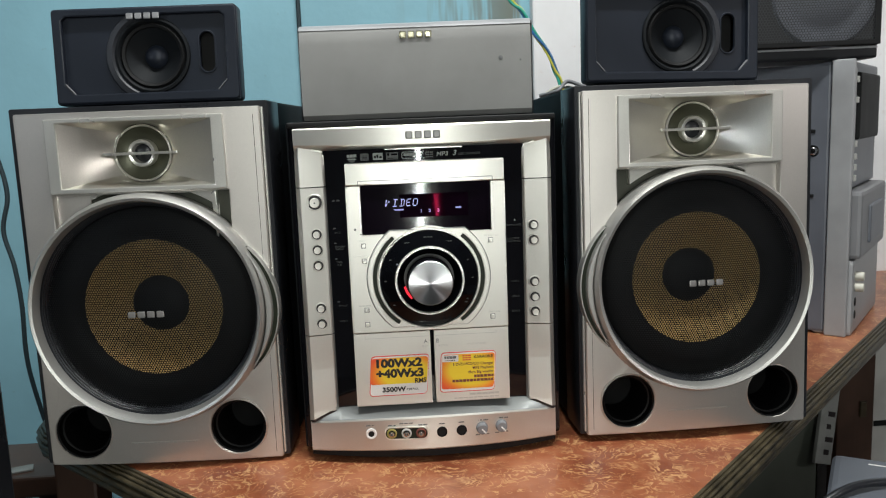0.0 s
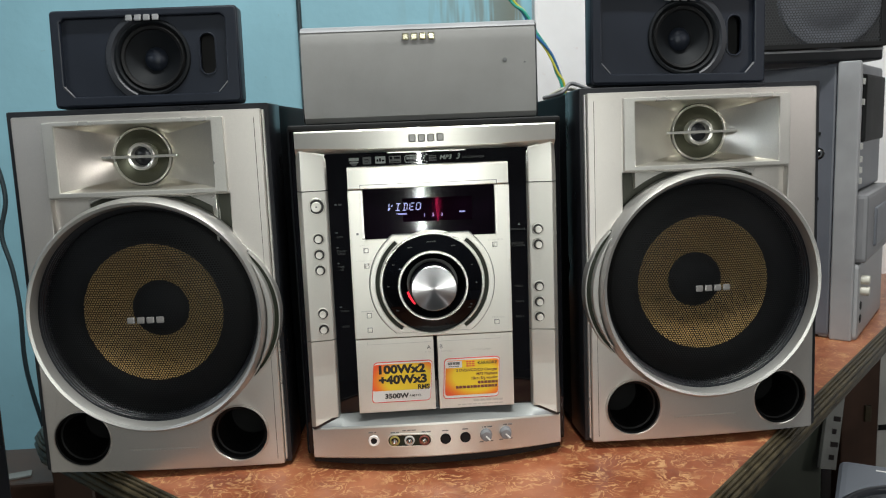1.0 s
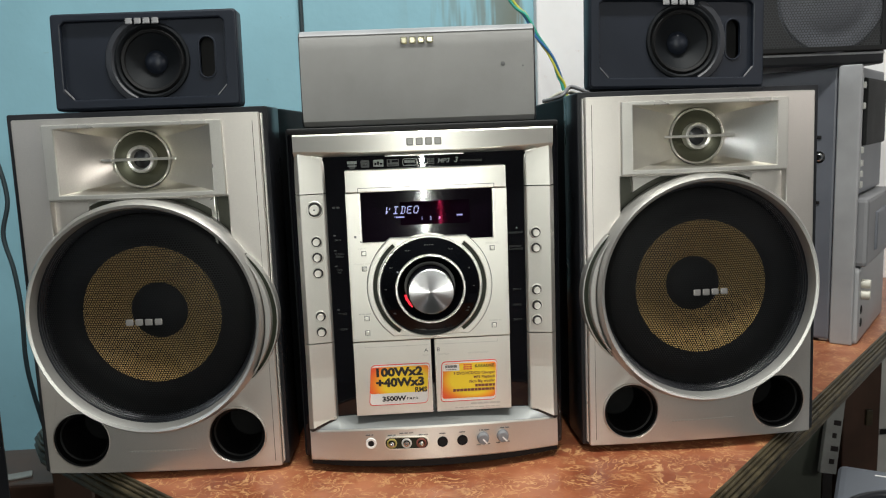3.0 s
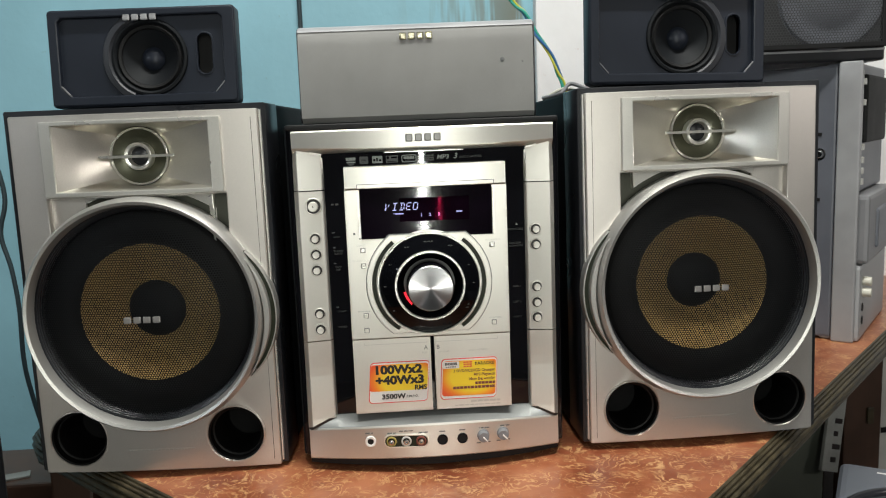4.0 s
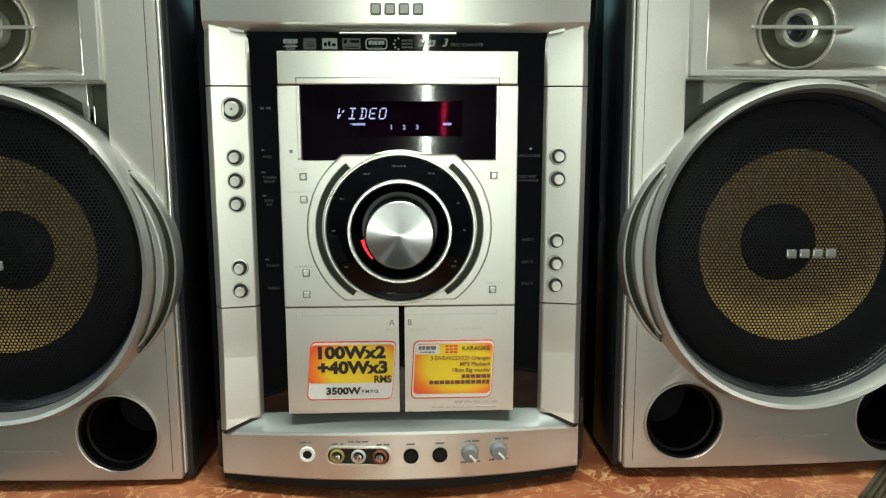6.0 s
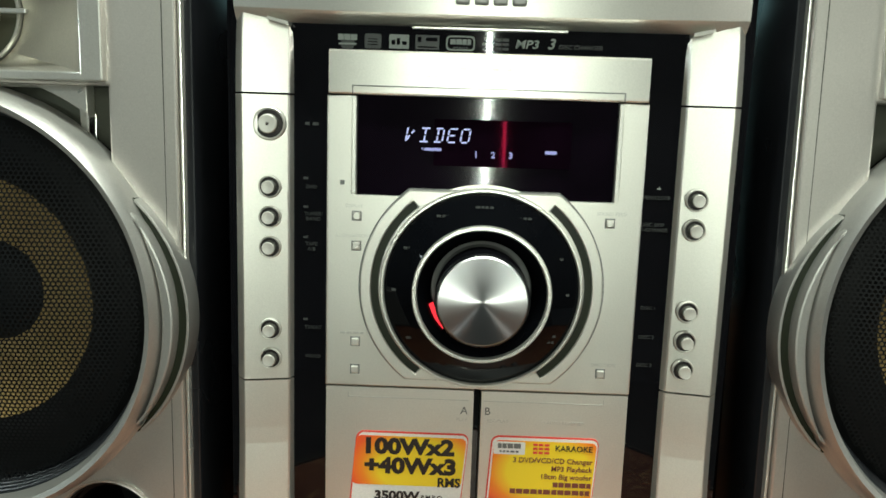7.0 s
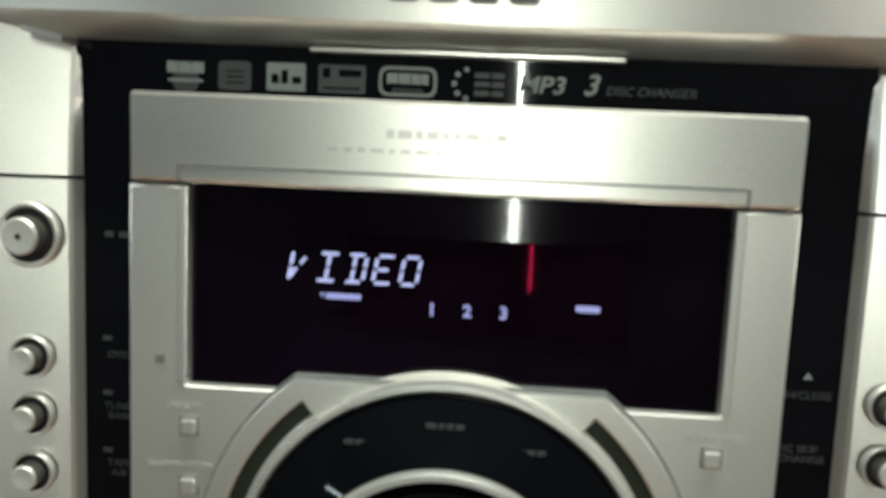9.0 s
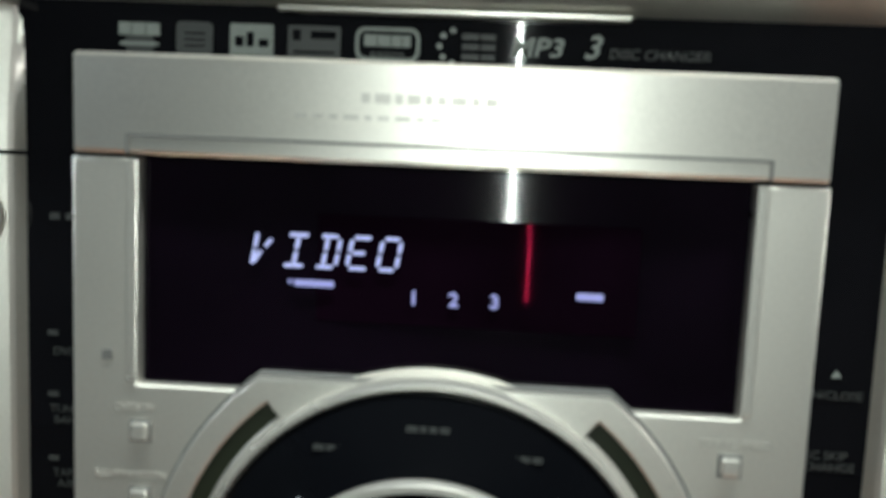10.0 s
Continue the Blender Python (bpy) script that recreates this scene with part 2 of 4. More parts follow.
CABLE_DARK = surface("dark_cable", (0.02, 0.035, 0.042), 0.45)
CABLE_GREEN = surface("green_cable", (0.05, 0.38, 0.28), 0.4)
CABLE_BLUE = surface("blue_cable", (0.05, 0.17, 0.42), 0.4)
CABLE_YELLOW = surface("yellow_cable", (0.65, 0.62, 0.08), 0.4)

# ---- mesh helpers ----


def thing(name, m, label, category, group=""):
    ob = new(name)
    ob.empty_display_size = 0.05
    ob.matrix_world = m
    return tagged(ob, label, category, group)


def link_mesh(name, me, material, parent=None, label=""):
    me.materials.clear()
    me.materials.append(material)
    ob = new(name, me)
    if parent is not None:
        ob.parent = parent
    return tagged(ob, label) if label else ob


def part(name, bm, material, parent=None, label="", smooth=False):
    bmesh.ops.recalc_face_normals(bm, faces=bm.faces)
    if smooth:
        for f in bm.faces:
            f.smooth = True
    me = bpy.data.meshes.new(name)
    bm.to_mesh(me)
    bm.free()
    if smooth:
        me.set_sharp_from_angle(angle=radians(40))
    return link_mesh(name, me, material, parent, label)


def box(x0, x1, y0, y1, z0, z1, bevel=0.0, seg=2, bm=None):
    fresh = bmesh.new()
    bmesh.ops.create_cube(fresh, size=1, matrix=Matrix.Translation(((x0 + x1) / 2, (y0 + y1) / 2, (z0 + z1) / 2)) @ Matrix.Diagonal((x1 - x0, y1 - y0, z1 - z0, 1)))
    if bevel:
        bmesh.ops.bevel(fresh, geom=fresh.edges[:], offset=bevel, segments=seg, affect="EDGES", profile=0.6)
    if bm is None:
        return fresh
    me = bpy.data.meshes.new("tmp")
    fresh.to_mesh(me)
    fresh.free()
    bm.from_mesh(me)
    bpy.data.meshes.remove(me)
    return bm


def lathe(profile, cx=0.0, cz=0.0, steps=64, y0=0.0, bm=None, arc=None):
    """Turn (radius, y) pairs round an axis along y through (cx, cz). arc: from and to, degrees."""
    bm = bm or bmesh.new()
    a0, a1 = arc or (0, 360)
    n = steps if arc is None else steps + 1
    rings = []
    for i in range(n):
        a = radians(a0 + (a1 - a0) * i / steps)
        rings.append([bm.verts.new((cx + r * math.cos(a), y0 + y, cz + r * math.sin(a))) for r, y in profile])
    for i in range(steps):
        p, q = rings[i], rings[(i + 1) % n]
        for j in range(len(profile) - 1):
            bm.faces.new((p[j], p[j + 1], q[j + 1], q[j]))
    bmesh.ops.remove_doubles(bm, verts=bm.verts, dist=1e-6)
    return bm


def loft(sections, closed=True, caps=True, bm=None):
    bm = bm or bmesh.new()
    rows = [[bm.verts.new(p) for p in s] for s in sections]
    n = len(rows[0])
    for p, q in zip(rows, rows[1:]):
        for j in range(n if closed else n - 1):
            k = (j + 1) % n
            bm.faces.new((p[j], p[k], q[k], q[j]))
    if caps and closed:
        bm.faces.new(rows[0])
        bm.faces.new(rows[-1][::-1])
    return bm


def plate(name, outlines, y_front, thick, material, parent=None, label="", bevel=0.0, smooth=True):
    """A flat piece in the x-z plane with holes: its front at y_front, facing -y."""
    cu = bpy.data.curves.new("outline", "CURVE")
    cu.dimensions, cu.fill_mode = "2D", "BOTH"
    cu.extrude, cu.bevel_depth, cu.bevel_resolution = max(1e-5, thick / 2 - bevel), bevel, 1
    cu.offset = -bevel
    for pts in outlines:
        sp = cu.splines.new("POLY")
        sp.points.add(len(pts) - 1)
        for p, (x, z) in zip(sp.points, pts):
            p.co = (x, z, 0, 1)
        sp.use_cyclic_u = True
    tmp = bpy.data.objects.new("tmp", cu)
    me = bpy.data.meshes.new_from_object(tmp)
    bpy.data.objects.remove(tmp)
    bpy.data.curves.remove(cu)
    me.transform(Matrix.Translation((0, y_front + thick / 2, 0)) @ Matrix.Rotation(radians(90), 4, "X"))
    me.name = name
    if smooth:
        for p in me.polygons:
            p.use_smooth = True
        me.set_sharp_from_angle(angle=radians(35))
    return link_mesh(name, me, material, parent, label)


def circle_pts(cx, cz, r, n=48, a0=0, a1=360):
    m = n if a1 - a0 >= 360 else n + 1
    return [(cx + r * math.cos(radians(a0 + (a1 - a0) * i / n)), cz + r * math.sin(radians(a0 + (a1 - a0) * i / n))) for i in range(m)]


def rect_pts(x0, x1, z0, z1, r=0.0, n=5):
    if not r:
        return [(x0, z0), (x1, z0), (x1, z1), (x0, z1)]
    out = []
    for cx, cz, a in ((x1 - r, z1 - r, 0), (x0 + r, z1 - r, 90), (x0 + r, z0 + r, 180), (x1 - r, z0 + r, 270)):
        out += circle_pts(cx, cz, r, n, a, a + 90)
    return out


def lettering(text, x, y, z, size, material, parent, align="CENTER", shear=0.0, wide=1.0, bold=0.0, yaw=0.0):
    cu = bpy.data.curves.new("lettering", "FONT")
    cu.body, cu.size, cu.align_x, cu.align_y, cu.shear = text, size, align, "CENTER", shear
    cu.extrude, cu.offset, cu.resolution_u = 0.00012, bold * size, 3
    tmp = bpy.data.objects.new("tmp", cu)
    me = bpy.data.meshes.new_from_object(tmp)
    bpy.data.objects.remove(tmp)
    bpy.data.curves.remove(cu)
    me.transform(pose(x, y, z, 90, 0, yaw) @ Matrix.Diagonal((wide, 1, 1, 1)))
    me.name = "lettering"
    return link_mesh("lettering", me, material, parent)


def badge(x, y, z, w, h, material, parent, depth=0.0012):
    """A maker's badge as four plain blocks."""
    bm = bmesh.new()
    s = w / 4.9
    for i in range(4):
        x0 = x - w / 2 + i * (w - s) / 3
        box(x0, x0 + s, y - depth, y, z - h / 2, z + h / 2, min(h, s) * 0.18, 2, bm)
    return part("badge", bm, material, parent, "maker's badge of small raised blocks")


def bars(x, y, z, w, h, material, parent, n=4, gap=0.25, seed=1, name="printed_mark"):
    """Unreadable small print as short bars on a line."""
    rnd = random.Random(seed)
    bm = bmesh.new()
    cuts = [rnd.uniform(0.6, 1.4) for _ in range(n)]
    unit = w / (sum(cuts) + gap * (n - 1))
    p = x - w / 2
    for c in cuts:
        box(p, p + c * unit, y - 0.00015, y + 0.0003, z - h / 2, z + h / 2, bm=bm)
        p += (c + gap) * unit
    return tagged(part(name, bm, material, parent), kind="stuff")


def tube(name, points, r, material, parent=None, label="", steps=10, sub=8):
    """A round cable through the points, smoothly."""
    pts = [Vector(p) for p in points]
    ext = [pts[0] * 2 - pts[1]] + pts + [pts[-1] * 2 - pts[-2]]
    line = []
    for i in range(1, len(ext) - 2):
        a, b, c, d = ext[i - 1: i + 3]
        for k in range(sub):
            t = k / sub
            line.append(0.5 * ((2 * b) + (c - a) * t + (2 * a - 5 * b + 4 * c - d) * t * t + (3 * b - a - 3 * c + d) * t ** 3))
    line.append(pts[-1])
    secs = []
    side = Vector((0.3, 0.9, 0.2))
    for i, p in enumerate(line):
        d = (line[min(i + 1, len(line) - 1)] - line[max(i - 1, 0)]).normalized()
        u = d.cross(side).normalized()
        v = d.cross(u)
        secs.append([p + r * (math.cos(k * 2 * math.pi / steps) * u + math.sin(k * 2 * math.pi / steps) * v) for k in range(steps)])
    return part(name, loft(secs), material, parent, label, smooth=True)


# ---- the room ----
X0, X1, Y0, Y1, Z0, Z1 = ROOM
CORNER_X = 0.2604
tagged(part("floor", box(X0, X1, Y0, Y1 + 0.1, -0.1, Z0), FLOOR), "dark tiled shop floor", "floor", kind="structure")
# ceiling is out of view; its grey is lowered to limit bounce light
tagged(part("ceiling", box(X0, X1, Y0, Y1 + 0.1, Z1, Z1 + 0.1), CEILING), "unseen ceiling, toned grey to limit bounce", "ceiling", kind="structure")
tagged(part("wall_back_blue", box(X0, CORNER_X, Y1, Y1 + 0.12, 0, Z1), WALL_BLUE), "light blue painted wall with brown drip stains", "wall", kind="structure")
tagged(part("wall_back_white", box(CORNER_X, X1, Y1 - 0.03, Y1 + 0.12, 0, Z1, 0.006), WALL_WHITE), "white painted wall beside the blue one", "wall", kind="structure")
# unseen walls close the room, kept dark so gloss fronts mirror little
tagged(part("wall_left", box(X0 - 0.1, X0, Y0, Y1 + 0.1, 0, Z1), WALL_REAR), "unseen shop side wall, toned dark for reflections", "wall", kind="structure")
tagged(part("wall_right", box(X1, X1 + 0.1, Y0, Y1 + 0.1, 0, Z1), WALL_REAR), "unseen shop side wall, toned dark for reflections", "wall", kind="structure")
tagged(part("wall_rear", box(X0, X1, Y0 - 0.1, Y0, 0, Z1), WALL_REAR), "unseen shop wall behind the viewer, toned dark for reflections", "wall", kind="structure")

# ---- table ----
TABLE_EDGE = [(-0.466, 0.84), (-0.466, 0.195), (-0.463, 0.172), (-0.448, 0.146), (-0.075, -0.212), (-0.02, -0.245), (0.08, -0.245), (0.135, -0.220), (1.13, 0.825), (1.14, 0.84)]


def build_table():
    table = thing("corner_table", pose(0, 0.3, 0), "corner table with red-brown marbled laminate top and ridged olive moulding", "table")
    shift = Matrix.Translation((0, -0.3, 0))
    bm = bmesh.new()
    low, high = [bm.verts.new((x, y, TOP - 0.03)) for x, y in TABLE_EDGE], [bm.verts.new((x, y, TOP)) for x, y in TABLE_EDGE]
    bm.faces.new(high), bm.faces.new(low[::-1])
    for i in range(len(low)):
        j = (i + 1) % len(low)
        bm.faces.new((low[i], low[j], high[j], high[i]))
    bm.transform(shift)
    part("tabletop", bm, LAMINATE, table)
    # ridged moulding: outwards offset and height along the edge
    prof = [(0.0, 0.0)]
    for ox, oz, rad in ((0.0020, 0.0003, 0.0018), (0.0060, -0.0010, 0.0016), (0.0092, -0.0036, 0.0016), (0.0108, -0.0085, 0.0030), (0.0108, -0.0165, 0.0040), (0.0090, -0.0260, 0.0040)):
        prof += [(ox + rad * math.cos(radians(a)), oz + rad * math.sin(radians(a))) for a in (125, 90, 50, 10, -30)]
        prof.append((ox - rad * 0.4, oz - rad * 1.0))
    prof += [(0.004, -0.033), (0.0, -0.035)]
    pts = [Vector((x, y, 0)) for x, y in TABLE_EDGE]
    secs = []
    for i, p in enumerate(pts):
        a = (p - pts[max(i - 1, 0)]) if i else pts[1] - p
        b = (pts[min(i + 1, len(pts) - 1)] - p) if i < len(pts) - 1 else a
        na, nb = Vector((a.y, -a.x, 0)).normalized(), Vector((b.y, -b.x, 0)).normalized()
        na, nb = -na if na.dot(Vector((0.05, 0.3, 0)) - p) > 0 else na, -nb if nb.dot(Vector((0.05, 0.3, 0)) - p) > 0 else nb
        m = (na + nb).normalized()
        m /= max(0.5, m.dot(na))
        secs.append([p + m * o + Vector((0, 0, TOP + h)) for o, h in prof])
    bm = loft(secs)
    bm.transform(shift)
    part("edge_moulding", bm, MOULD, table, "worn ridged olive-brown edge moulding", smooth=True)
    for x, y in ((-0.44, 0.2), (-0.44, 0.78), (0.05, -0.14), (0.92, 0.76)):
        bm = box(x - 0.025, x + 0.025, y - 0.025, y + 0.025, 0, TOP - 0.03, 0.004)
        bm.transform(shift)
        part("leg", bm, WOOD_DARK, table)
    bm = box(-0.42, 0.85, 0.78, 0.80, 0.05, TOP - 0.03)
    bm.transform(shift)
    part("back_panel", bm, WOOD_DARK, table)
    return table


build_table()

# ---- main hi-fi unit ----
def build_unit():
    unit = thing("mini_hifi_system", pose(0, 0, TOP), "silver and gloss black mini hi-fi system with big round dial", "hi-fi system")
    holder = Matrix.Translation((0, 0, -TOP))

    def put(name, bm, mat, parent=unit, label="", smooth=False):
        bm.transform(holder)
        return part(name, bm, mat, parent, label, smooth)

    def flat(name, outlines, y, thick, mat, parent=unit, label="", bevel=0.0):
        return plate(name, [[(x, z - TOP) for x, z in o] for o in outlines], y, thick, mat, parent, label, bevel)

    def write(text, x, y, z, size, mat, parent=unit, **kw):
        return lettering(text, x, y, z - TOP, size, mat, parent, **kw)

    put("case", box(-0.137, 0.137, 0.03, 0.42, 0.746, 1.088, 0.004), CASE, label="satin black metal case")
    put("front_panel", box(-0.1335, 0.1335, 0.0165, 0.0315, 0.752, 1.0865, 0.003), BLACK_GLOSS, label="gloss black front panel")
    for x in (-0.11, 0.11):
        for y in (0.05, 0.39):
            part("foot", box(x - 0.012, x + 0.012, y - 0.012, y + 0.012, 0, 0.007, 0.002), BLACK_MATT, unit)
    # top bar, bowed forward in the middle
    secs = []
    for i in range(25):
        x = -0.1278 + 0.2556 * i / 24
        k = 1 - (x / 0.1278) ** 2
        y = 0.0105 - 0.0125 * k
        secs.append([(x, y + 0.0015, 1.0815), (x, y, 1.080), (x, y + 0.0006, 1.0655 - 0.0025 * k), (x, y + 0.002, 1.0640 - 0.0025 * k), (x, 0.0168, 1.0588), (x, 0.0168, 1.0815)])
    put("top_bar", loft(secs), SILVER, label="bowed silver top bar", smooth=True)
    badge(-0.0005, -0.0018, 1.0715 - TOP, 0.034, 0.0075, BADGE_DARK, unit)
    put("black_lip", box(-0.1335, 0.1335, 0.012, 0.03, 1.082, 1.0878, 0.0025, 3), BLACK_MATT)
    put("tray_slot", box(-0.039, 0.039, 0.0130, 0.0165, 1.0575, 1.0588, 0.0004), SILVER_BRIGHT, label="thin bright disc tray edge")
    # side columns, each in three pieces
    for s in (-1, 1):
        for name, za, zb, zin in (("upper_column", 1.0240, 1.0640, None), ("button_column", 0.8735, 1.0230, None), ("lower_column", 0.7838, 0.8725, 0.7965)):
            secs = []
            tops = 10
            for i in range(tops + 1):
                z = za + (zb - za) * i / tops
                lean = 0.004 * max(0.0, (z - 1.02) / 0.045) ** 1.5 if name == "upper_column" else 0.0
                flare = 0.004 * max(0.0, (0.84 - z) / 0.06) if name == "lower_column" else 0.0
                sec = []
                for x, y in ((0.1283, 0.0165), (0.1283, 0.0146), (0.1279, 0.0136), (0.1240, 0.0086), (0.1232, 0.0082), (0.1012, 0.0130), (0.1002, 0.0137), (0.0985, 0.0168)):
                    zz = z
                    if zin is not None and i == 0:
                        zz = za + (zin - za) * min(1, max(0, (0.1283 - x) / 0.03))
                    if name == "upper_column" and i == tops:
                        zz = zb - 0.0070 * min(1, max(0, (0.1283 - x) / 0.03))
                    sec.append((s * x, y + lean - flare if y < 0.0164 else y, zz))
                secs.append(sec)
            put(name, loft(secs), SILVER)
            if name == "lower_column":
                under = [(x, y + 0.0007 if y < 0.0164 else y, z) for x, y, z in secs[0]]
                put("column_seam", loft([[(x, y, z - 0.0030) for x, y, z in under], [(x, y, z + 0.0002) for x, y, z in under]]), INK)
    for s in (-1, 1):
        # small pale wedge where each column meets the bar
        put("column_wedge", loft([[(s * x, 0.0088, z - 0.0016), (s * x, 0.0088, z), (s * x, 0.0165, z), (s * x, 0.0165, z - 0.0016)] for x, z in ((0.1105, 1.0612), (0.1000, 1.0588))]), SILVER_BRIGHT)
    # round buttons with a recessed ring
    spots = [(-0.1100, z) for z in (0.9765, 0.9608, 0.9450, 0.9010, 0.8850)] + [(0.1085, z) for z in (0.9765, 0.9610, 0.9180, 0.9020, 0.8865)]

    def button(x, z, r, power=False):
        b = put("button", lathe([(r * 1.64, 0.0004), (r * 1.62, -0.0008), (r * 1.52, -0.0013), (r * 1.38, -0.0011), (r * 1.35, 0.0002)], x, z, 28, 0.0104), BUTTON_SILVER, label="round silver push button", smooth=True)
        put("button_groove", lathe([(r * 1.37, -0.0006), (r * 0.95, -0.0006)], x, z, 28, 0.0104), INK, b)
        put("button_stem", lathe([(r * 0.96, -0.0003), (r * 0.94, -0.0046)], x, z, 28, 0.0104), STEM, b, smooth=True)
        put("button_cap", lathe([(r * 0.94, -0.0046), (r * 0.84, -0.0053), (r * 0.3, -0.0052), (0, -0.0051)], x, z, 28, 0.0104), BUTTON_SILVER, b, smooth=True)
        if power:
            put("power_mark", lathe([(0.0008, -0.0001), (0, -0.0002)], x, z, 12, 0.0052), INK, b)

    for x, z in spots:
        button(x, z, 0.0036)
    button(-0.1100, 1.0085, 0.0052, True)
    # words beside the buttons, on gloss black
    for text, x, z in (("DVD", -0.0895, 0.9765), ("TUNER/\nBAND", -0.0885, 0.9610), ("TAPE\nA/B", -0.0895, 0.9450), ("TV/SAT", -0.0885, 0.9010), ("VIDEO", -0.0885, 0.8850),
                       ("OPEN/CLOSE", 0.0885, 0.9765), ("DISC SKIP\nEX-CHANGE", 0.0885, 0.9610), ("DISC 1", 0.0895, 0.9180), ("DISC 2", 0.0895, 0.9020), ("DISC 3", 0.0895, 0.8865)):
        write(text, x, 0.0163, z, 0.0027, INK_DIM, wide=1.05)
    bars(-0.0895, 0.0163, 1.0090 - TOP, 0.007, 0.0016, INK_DIM, unit, 2, 0.5, 3)
    for z in (0.981, 0.9660, 0.9500, 0.9055):
        bars(-0.0925, 0.0163, z - TOP, 0.0025, 0.0012, INK_DIM, unit, 1, 0.2, 4)
    put("eject_mark", loft([[(0.0905 - 0.0012, 0.0162, 0.9808), (0.0905 + 0.0012, 0.0162, 0.9808), (0.0905, 0.0162, 0.9826)], [(0.0905 - 0.0012, 0.0164, 0.9808), (0.0905 + 0.0012, 0.0164, 0.9808), (0.0905, 0.0164, 0.9826)]]), INK_PALE)
    # format marks above the bezel, as plain shapes
    y = 0.0163
    z = 1.0515
    flat("format_mark", [circle_pts(-0.0715, 1.0495, 0.0035, 20)], y, 0.0004, INK_DIM)
    bars(-0.0715, y - 0.0002, 1.0528 - TOP, 0.0095, 0.0028, INK_PALE, unit, 3, 0.12, 5, "format_mark")
    bars(-0.0715, y - 0.0002, 1.0495 - TOP, 0.0090, 0.0008, INK_PALE, unit, 1, 0.12, 5, "format_mark")
    bars(-0.0715, y - 0.0002, 1.0478 - TOP, 0.0055, 0.0008, INK_DIM, unit, 4, 0.6, 5, "format_mark")
    flat("format_mark", [rect_pts(-0.0630, -0.0545, 1.0475, 1.0548, 0.0012), rect_pts(-0.0612, -0.0563, 1.0493, 1.0497), rect_pts(-0.0612, -0.0563, 1.0507, 1.0511), rect_pts(-0.0612, -0.0563, 1.0521, 1.0525)], y, 0.0005, INK_DIM)
    flat("format_mark", [rect_pts(-0.0505, -0.0405, 1.0478, 1.0548, 0.0004), rect_pts(-0.0494, -0.0474, 1.0497, 1.0520), rect_pts(-0.0467, -0.0450, 1.0497, 1.0530), rect_pts(-0.0440, -0.0416, 1.0497, 1.0515)], y, 0.0005, INK_PALE)
    flat("format_mark", [rect_pts(-0.0372, -0.0252, 1.0478, 1.0548, 0.0004), rect_pts(-0.0362, -0.0342, 1.0515, 1.0540), rect_pts(-0.0320, -0.0262, 1.0519, 1.0537), rect_pts(-0.0360, -0.0264, 1.0487, 1.0493)], y, 0.0005, INK_DIM)
    flat("format_mark", [rect_pts(-0.0218, -0.0072, 1.0476, 1.0550, 0.0022), rect_pts(-0.0210, -0.0080, 1.0484, 1.0542, 0.0017)], y, 0.0005, INK_PALE)
    bars(-0.0145, y - 0.0002, 1.0520 - TOP, 0.0105, 0.0026, INK_PALE, unit, 4, 0.1, 6, "format_mark")
    bars(-0.0145, y - 0.0002, 1.0491 - TOP, 0.0075, 0.0009, INK_DIM, unit, 6, 0.5, 6, "format_mark")
    for a in (100, 140, 180, 220, 260):
        flat("format_mark", [circle_pts(0.0008 + 0.0036 * math.cos(radians(a)), 1.0513 + 0.0036 * math.sin(radians(a)), 0.0007, 10)], y, 0.0005, INK_PALE)
    for dz in (-0.0022, 0, 0.0022):
        bars(0.0060, y - 0.0002, 1.0513 + dz - TOP, 0.0075, 0.0013, INK_DIM, unit, 2, 0.1, 7, "format_mark")
    write("MP3", 0.0188, y, z, 0.0058, INK_PALE, shear=0.2, wide=1.15, bold=0.02)
    write("3", 0.0310, y, z + 0.0004, 0.0072, INK_PALE, shear=0.3, bold=0.02)
    write("DISC CHANGER", 0.0460, y, z - 0.0007, 0.0031, INK_DIM, wide=1.0, shear=0.15)
    # silver bezel above the display, leaning back
    secs = []
    for i in range(41):
        x = -0.0782 + 0.1564 * i / 40
        k = 0.0015 * (1 - (x / 0.0782) ** 2)
        secs.append([(x, 0.0168, 1.0455), (x, 0.0006 - k, 1.0455), (x, -0.0006 - k, 1.0446), (x, -0.0004 - k, 1.0295), (x, -0.0004 - k, 1.0252), (x, 0.0004 - k, 1.0244), (x, 0.0168, 1.0244)])
    bez = put("display_hood", loft(secs), HOOD_SILVER, label="silver hood above the display")
    put("hood_groove", loft([[(x, y, 1.0287), (x, y, 1.0281), (x, 0.008, 1.0281), (x, 0.008, 1.0287)] for x, y in [(-0.0664 + 0.1328 * i / 16, -0.0007 - 0.0015 * (1 - ((-0.0664 + 0.1328 * i / 16) / 0.0782) ** 2)) for i in range(17)]]), INK_GREY, bez)
    for s in (-1, 1):
        put("hood_groove", box(s * 0.0664 - 0.0003, s * 0.0664 + 0.0003, -0.0012, 0.008, 1.0245, 1.0286), INK_GREY, bez)
    bars(-0.003, -0.0020, 1.0378 - TOP, 0.028, 0.0020, INK_FAINT, bez, 9, 0.35, 8)
    bars(-0.003, -0.00195, 1.0338 - TOP, 0.055, 0.0009, INK_FAINT, bez, 16, 0.5, 9)
    # centre plate round display and dial
    disp = [(-0.0642, 0.9748), (-0.0455, 0.9742), (0.0455, 0.9742), (0.0642, 0.9748), (0.0645, 1.0236), (-0.0645, 1.0236)]
    hole = circle_pts(0, 0.9292, 0.0520, 72)
